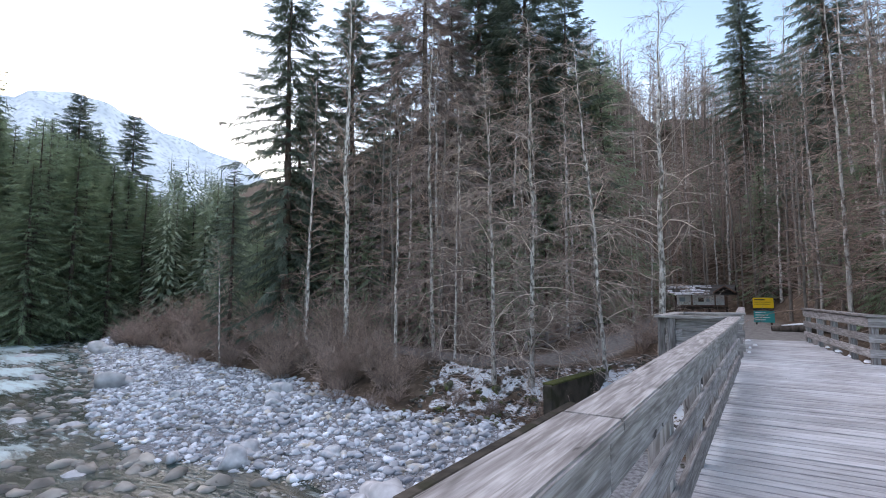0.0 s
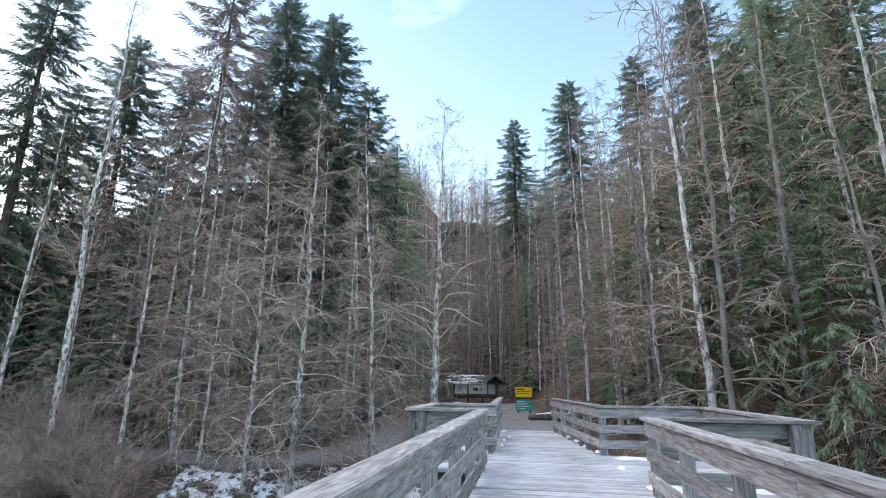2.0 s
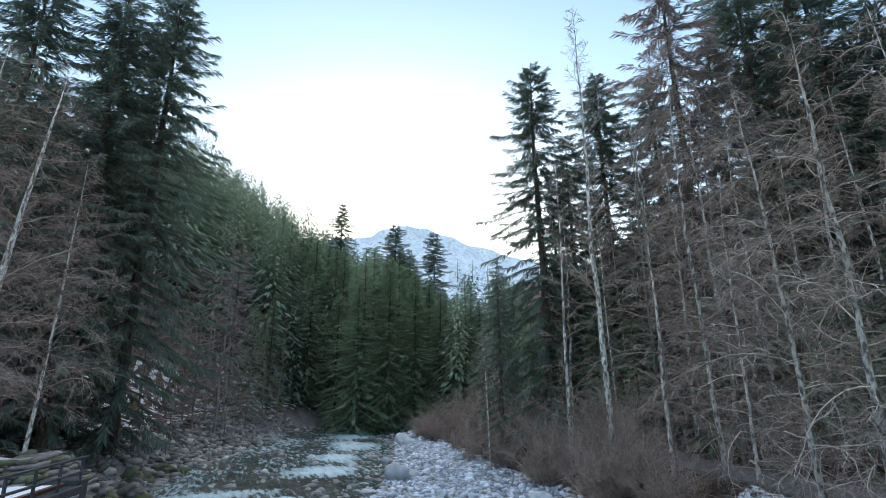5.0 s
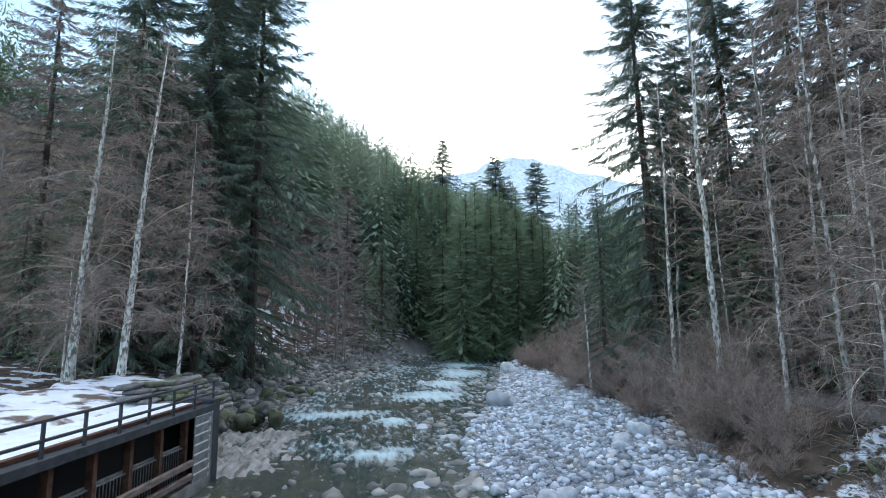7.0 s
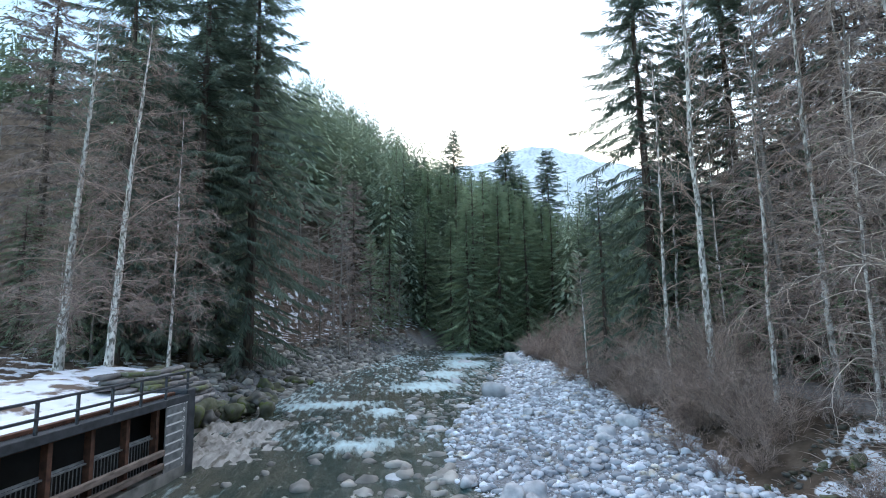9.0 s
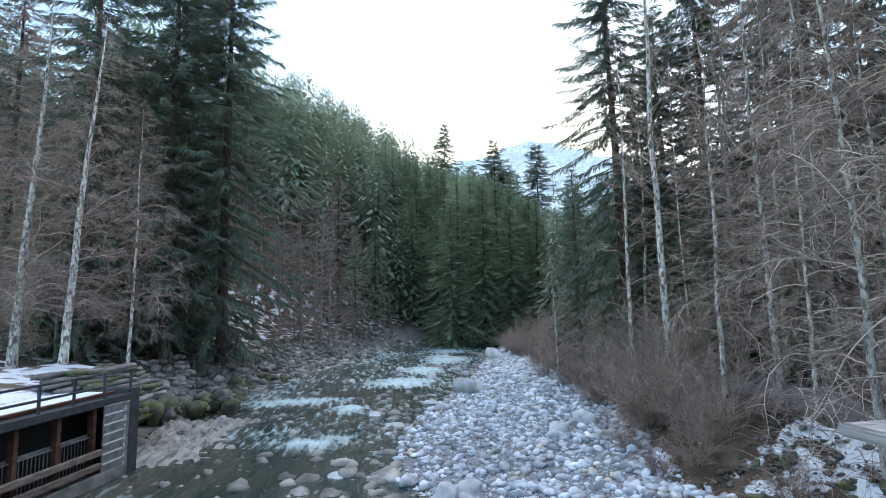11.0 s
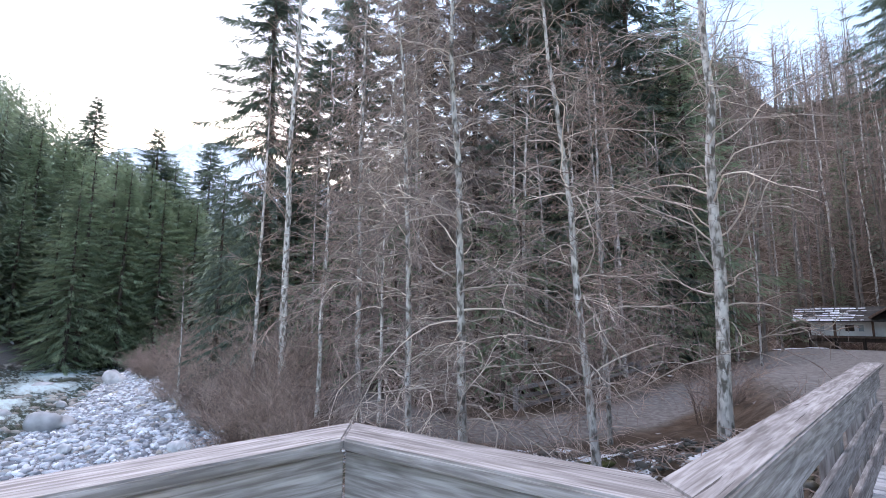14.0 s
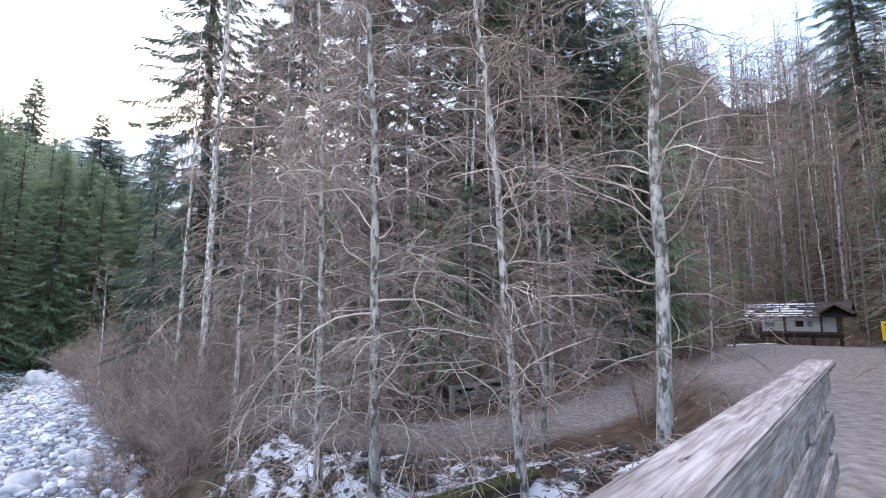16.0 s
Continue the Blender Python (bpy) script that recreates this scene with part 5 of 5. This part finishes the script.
def snow_bank():
    V, F = [], []
    nx, ny = 40, 16
    for j in range(ny):
        for i in range(nx):
            u, v = -7.0 + (IL + 7.0) * i / (nx - 1), -1.85 - 5.2 * j / (ny - 1)
            if u < 0:
                v -= 0.9 * min(1, -u)
            rim = min(1, i / 3, (nx - 1 - i) / 1.0, j / 2 + 0.35, (ny - 1 - j) / 2)
            z = -1.95 + 0.27 * min(1, rim) + 0.75 * (j / (ny - 1)) ** 0.8 * min(1, rim) + 0.12 * noise.noise((u * 0.5, v * 0.5, 2)) * rim
            V.append(tuple(IM @ Vector((u, v, z))))
    for j in range(ny - 1):
        for i in range(nx - 1):
            a = j * nx + i
            F.append((a, a + nx, a + nx + 1, a + 1))
    m = material("patchy_old_snow", (0.66, 0.69, 0.75), (0.84, 0.86, 0.9), 1.2, 0.7, 0.6, 6, spots=(0.14, 0.1, 0.075), spot_scale=0.9, spot_at=(0.53, 0.62))
    tagged(mesh_object("snow_bank", V, F, m, smooth=True), "bank of old snow behind the intake", "snow bank", kind="structure")


snow_bank()


def handrail(m, length):
    th = thing("handrail", "thin grey steel handrail with two rails", "railing")
    for z in (0.45, 0.95):
        part("rail", box(bmesh.new(), (-0.3, 0.8, -1.75 + z - 0.04), (length, 0.9, -1.75 + z + 0.04), 0.01, m), M_DARKSTEEL, th)
    for i in range(9):
        x = length * i / 8
        part("post", box(bmesh.new(), (x - 0.04, 0.8, -1.75), (x + 0.04, 0.88, -0.8), 0.005, m), M_DARKSTEEL, th)


handrail(IM, IL)
for i, (x, y, z) in enumerate(((-30.7, -5.7, -1.75), (-30.6, -8.1, -1.75), (-33.5, -3.6, -1.6), (-33.5, -9.8, -1.6))):
    put(bare_tree(60 + i, (20.5, 21, 16, 9)[i], (0.23, 0.25, 0.1, 0.07)[i], (0.03, 0.07 - 0.02 * i), 0.15, 84, 0.3, 0.06, rich=1.2, fine=0.85, wob=0.25, twig=M_TWIG_RED), x, y, z=z)

for az, d, H, s in ((-89.6, 62, 15, 1), (-91.5, 66, 15, 2), (-87.6, 70, 15, 3), (-86.0, 74, 12, 4), (-93.5, 64, 14, 5), (-84.5, 78, 12, 6), (-108, 44, 12, 7), (-113, 42, 13, 8), (-117, 46, 14, 9), (-121, 44, 15, 10), (-125, 46, 16, 11)):
    x, y = from_eye(az, d, (0.0, 6.0))
    plant(ALDERS, 2 if s % 2 else 4, x, y, s * 1.3, H / 12)

for x, y, s in ((-62, 5.4, 1.95), (-60.2, 3.2, 1.5), (-65.0, 6.2, 1.6), (-58, -1.5, 1.3), (-63, 0.5, 1.5), (-68, 2.5, 1.5), (-70, -3, 1.6), (-60, -5, 1.4), (-74, 4, 1.5), (-66, -7, 1.5), (-56, 1.5, 1.0), (-76, -1, 1.6)):
    plant(ALDERS, 2, x, y, s * 4, s)

# ---- the bank below the bridge ----
def bank_wall():
    th = thing("retaining_wall", "dark stained concrete wall with a mossy top below the bridge", "wall", kind="structure")
    m, length = along((-6.15, 9.0, 0), (-6.15, 19.6, 0))
    part("lower_wall", box(bmesh.new(), (0, -0.18, -6), (length, 0.18, -2.5), 0.04, m), M_WALLDARK, th)
    m, length = along((-7.3, 20.0, 0), (-6.35, 27.0, 0))
    part("upper_wall", box(bmesh.new(), (0, -0.2, -5), (length, 0.2, -2.05), 0.04, m), M_WALLDARK, th)
    part("moss_cap", box(bmesh.new(), (0.05, -0.24, -2.07), (length, 0.24, -1.98), 0.03, m), M_MOSS, th, "green moss on the wall's top")


bank_wall()


def fence():
    th = thing("log_fence", "low weathered wooden fence of three rails by the path", "fence")
    pts = [(-12.4, 29.8, -2.2), (-12.3, 33.0, -2.1), (-12.2, 36.4, -1.95), (-12.2, 40.2, -1.75), (-12.3, 44, -1.55)]
    for p in pts:
        part("post", box(bmesh.new(), (p[0] - 0.08, p[1] - 0.08, p[2] - 0.3), (p[0] + 0.08, p[1] + 0.08, p[2] + 1.15), 0.01), M_RAIL, th)
    for a, b in zip(pts[:-1], pts[1:]):
        m, length = along(a, b)
        for z in (0.35, 0.7, 1.05):
            part("rail", box(bmesh.new(), (0, 0.081, z - 0.08), (length, 0.14, z + 0.08), 0.008, m), M_RAIL, th)


fence()

# boulders
for x, y, s in ((-56.2, 25.1, 2.4), (-38.6, 18.3, 2.2), (-39.8, 18.9, 1.3), (-32.5, 11.1, 1.2), (-21.3, 9.3, 1.0), (-20.7, 9.9, 0.7), (-21.9, 10.0, 0.6), (-24.7, 21.4, 1.2),
                (-9.6, 13.2, 1.7), (-10.6, 12.6, 0.9), (-8.9, 14.2, 0.9), (-17.5, 14.0, 1.1), (-22.7, 19.3, 1.2), (-17.2, 13.2, 1.0), (-19.8, 12.2, 0.8), (-26.5, 15.0, 0.9), (-14.5, 15.5, 0.8), (-30, 18, 1.0),
                (-46, 16.5, 1.6), (-48, 20, 1.3), (-52, 14, 1.4), (-60, 20, 1.6), (-29, 12.4, 0.9), (-27.5, 12.0, 0.7), (-35.5, 14.9, 1.1)):
    boulder(x, y, s)
rng = random.Random(9)
for i in range(30):
    x = -27 - 24 * rng.random()
    y = interp(x, LX, LY) - rng.uniform(-0.5, 3.5)
    boulder(x, y, rng.uniform(0.6, 1.7), M_MOSSROCK if rng.random() < 0.6 else M_WETROCK, "dark mossy boulder on the far bank", group="bank boulders")
for i in range(16):
    x = rng.uniform(-15, -7)
    y = interp(x, VX, VY) + rng.uniform(-0.2, 2.2)
    boulder(x, y, rng.uniform(0.25, 0.6), M_MOSSROCK, "dark mossy bank boulder by the path", group="bank boulders")
for i in range(24):
    f = rng.random()
    boulder(-32.0 - 5.0 * f + rng.uniform(-1, 1), -3.2 + 5.2 * f + rng.uniform(-1.3, 0.3), rng.uniform(0.9, 1.9), M_MOSSROCK if i % 3 else M_WETROCK, "dark mossy boulder on the far bank", group="bank boulders", z=-4.9 + 0.7 * rng.random())
# rock shelf at the foot of the intake
def bedrock():
    V, F = [], []
    nx, ny = 46, 22
    for j in range(ny):
        for i in range(nx):
            u, v = i / (nx - 1), j / (ny - 1)
            x, y = -36.0 + 13.5 * u, -1.2 + 7.0 * v
            edge = min(1, 5 * min(u, 1 - u)) * max(0, min(1, 2.4 * (1 - v) + 0.5 * noise.noise((x * 0.4, y * 0.4, 6)))) * min(1, 8 * v + 0.4)
            q = x * 0.45 + y * 1.2 + 0.8 * noise.noise((x * 0.5, y * 0.5, 0))
            step = 0.34 * (q - math.floor(q)) ** 2
            z = -5.35 + edge * (0.36 + step + 0.3 * noise.noise((x * 0.7, y * 0.9, 4)) + 0.12 * noise.noise((x * 2.2, y * 2.6, 8)))
            V.append((x, y, z))
    for j in range(ny - 1):
        for i in range(nx - 1):
            a = j * nx + i
            F.append((a, a + 1, a + nx + 1, a + nx))
    m = material("pale_bedrock", (0.16, 0.155, 0.145), (0.42, 0.41, 0.385), 1.6, 0.75, 0.7, 7, (0.5, 2.2, 2), spots=(0.12, 0.11, 0.09), spot_scale=1.2)
    tagged(mesh_object("bedrock_shelf", V, F, m, smooth=True), "pale layered bedrock shelf at the water's edge", "rock")


bedrock()


def snow_patch(x, y, z, r, seed, sx=1.0, label="small patch of old snow on the deck boards"):
    rng = random.Random(seed)
    bm = bmesh.new()
    n = 18
    top = bm.verts.new((0, 0, 0.05))
    rim = []
    for k in range(n):
        a = 2 * math.pi * k / n
        q = r * (0.7 + 0.5 * noise.noise((math.cos(a) * 1.5, math.sin(a) * 1.5, seed)) + 0.1 * rng.random())
        rim.append((bm.verts.new((math.cos(a) * q * 0.6 * sx, math.sin(a) * q * 0.6, 0.035)), bm.verts.new((math.cos(a) * q * sx, math.sin(a) * q, -0.01))))
    for k in range(n):
        i, j = rim[k], rim[(k + 1) % n]
        bm.faces.new((top, i[0], j[0]))
        bm.faces.new((i[0], i[1], j[1], j[0]))
    o = part("snow_patch", bm, M_SNOW, smooth=True)
    o.matrix_world = Matrix.Translation((x, y, z))
    return tagged(o, label, "snow patch", "snow patches")


for i, (x, y, r, sx) in enumerate(((2.5, 11.4, 0.28, 1.5), (3.1, 12.0, 0.3, 1.8), (2.0, 15.6, 0.2, 0.6), (1.85, 16.8, 0.18, 0.6), (1.7, 17.9, 0.2, 0.5), (1.55, 19.0, 0.15, 0.6), (2.5, 14.6, 0.22, 2.0), (3.7, 14.9, 0.25, 1.6),
                                   (-0.55, 12.8, 0.16, 0.7), (-0.6, 13.4, 0.14, 0.8), (-1.2, 12.8, 0.2, 1.6), (-0.28, 16.3, 0.12, 0.5), (-0.3, 17.6, 0.1, 0.5), (-0.42, 20.3, 0.2, 0.5), (3.9, 11.5, 0.26, 1.5), (2.15, 13.3, 0.16, 0.6), (-0.2, 18.6, 0.1, 0.9))):
    snow_patch(x, y, 0.004, r, i + 3, sx)


for i, (x, y, r, sx) in enumerate(((-8.9, 61.2, 0.7, 2.2), (-7.8, 60.8, 0.45, 2.0), (-9.8, 60.4, 0.6, 1.6))):
    snow_patch(x, y, land(x, y) + 0.03, r, i + 40, sx, "patch of old snow on the ground beside the path")


def fallen_log():
    th = thing("fallen_log", "dark fallen log with snow on its top beside the path", "log", (0, 0, 0))
    t = Tubes()
    t.tube([(0.1, 0, 0.12), (1.3, 0.2, 0.18), (2.6, 0.15, 0.16), (3.4, 0.5, 0.2)], [0.16, 0.2, 0.19, 0.14], 10)
    t.make("stem", M_BARK_DARK, th, smooth=True)
    t = Tubes()
    t.tube([(0.5, 0.05, 0.3), (1.3, 0.2, 0.36), (2.4, 0.18, 0.33)], [0.04, 0.09, 0.03], 6)
    t.make("snow_cover", M_SNOW, th, "strip of snow on the log", smooth=True)
    th.matrix_world = Matrix.Translation((0.2, 30.5, -0.3))


fallen_log()


def litter():
    """Sticks, clods and small stones strewn over the bank beside the path."""
    rng = random.Random(41)
    T = Tubes()
    for i in range(1500):
        x = rng.uniform(-15, -0.8)
        y = interp(x, VX, VY) + rng.uniform(-0.4, 5.5)
        if trail(x, y) < 1.0:
            continue
        z = land(x, y)
        a = rng.uniform(0, 6.28)
        L = rng.uniform(0.2, 0.9)
        p = Vector((x, y, z + 0.02))
        q = p + Vector((math.cos(a) * L, math.sin(a) * L, rng.uniform(0, 0.45) * L))
        T.tube([p, p.lerp(q, 0.5) + Vector((0, 0, 0.05)), q], [0.014, 0.012, 0.006], 3)
    tagged(T.make("dead_sticks", M_TWIG), "dead sticks strewn over the snowy bank", "sticks", kind="stuff")
    vs = rock_mesh("clod_shape", 3, 1, 0.55, 0.5)
    P = np.array([tuple(v.co) for v in vs.vertices])
    Q = [tuple(p.vertices) for p in vs.polygons]
    V, F, base = [], [], 0
    for i in range(2200):
        x = rng.uniform(-15, -0.8)
        y = interp(x, VX, VY) + rng.uniform(-0.8, 5.5)
        if trail(x, y) < 1.05:
            continue
        s = 0.07 + 0.3 * rng.random() ** 2.5
        a = rng.uniform(0, 6.28)
        turn = np.array(((math.cos(a), math.sin(a), 0), (-math.sin(a), math.cos(a), 0), (0, 0, 1)))
        V.append(P @ turn * s + np.array((x, y, land(x, y) + s * 0.08)))
        F += [(a + base, b + base, c + base) for a, b, c in Q]
        base += len(P)
    tagged(mesh_object("dark_stones", np.concatenate(V).tolist(), F, M_WETROCK, smooth=True), "dark mossy stones and clods on the bank", "stones", kind="stuff")


litter()


# ---- deck planks, last ----
def planks():
    th = thing("bridge_deck", "frosted grey plank deck of a footbridge", "deck", kind="structure")
    cache = {}

    def plank(x0, x1, y, w):
        k = (round(x1 - x0, 2), w)
        if k not in cache:
            bm = box(bmesh.new(), (-k[0] / 2, -w / 2, -0.055), (k[0] / 2, w / 2, 0.0), 0.004)
            me = bpy.data.meshes.new("plank")
            bm.to_mesh(me)
            bm.free()
            me.materials.append(M_PLANK)
            cache[k] = me
        o = new("plank", cache[k])
        o.parent = th
        o.matrix_world = Matrix.Translation(((x0 + x1) / 2, y, random.uniform(-0.007, 0.003))) @ Matrix.Rotation(random.uniform(-.003, .003), 4, "Z")

    y, w = -7.0, 0.13
    while y < 21.0:
        if 12.48 < y < 14.8:
            x0 = -1.76
        else:
            x0 = -0.42 - max(0, y - 15) * 0.03
        if 11.0 < y < 15.1:
            x1 = 4.26
        else:
            x1 = 2.24 if y < 15 else 1.98 - (y - 15) * 0.134
        plank(round(x0, 1), round(x1, 1), y, w)
        y += 0.156
    return th


planks()
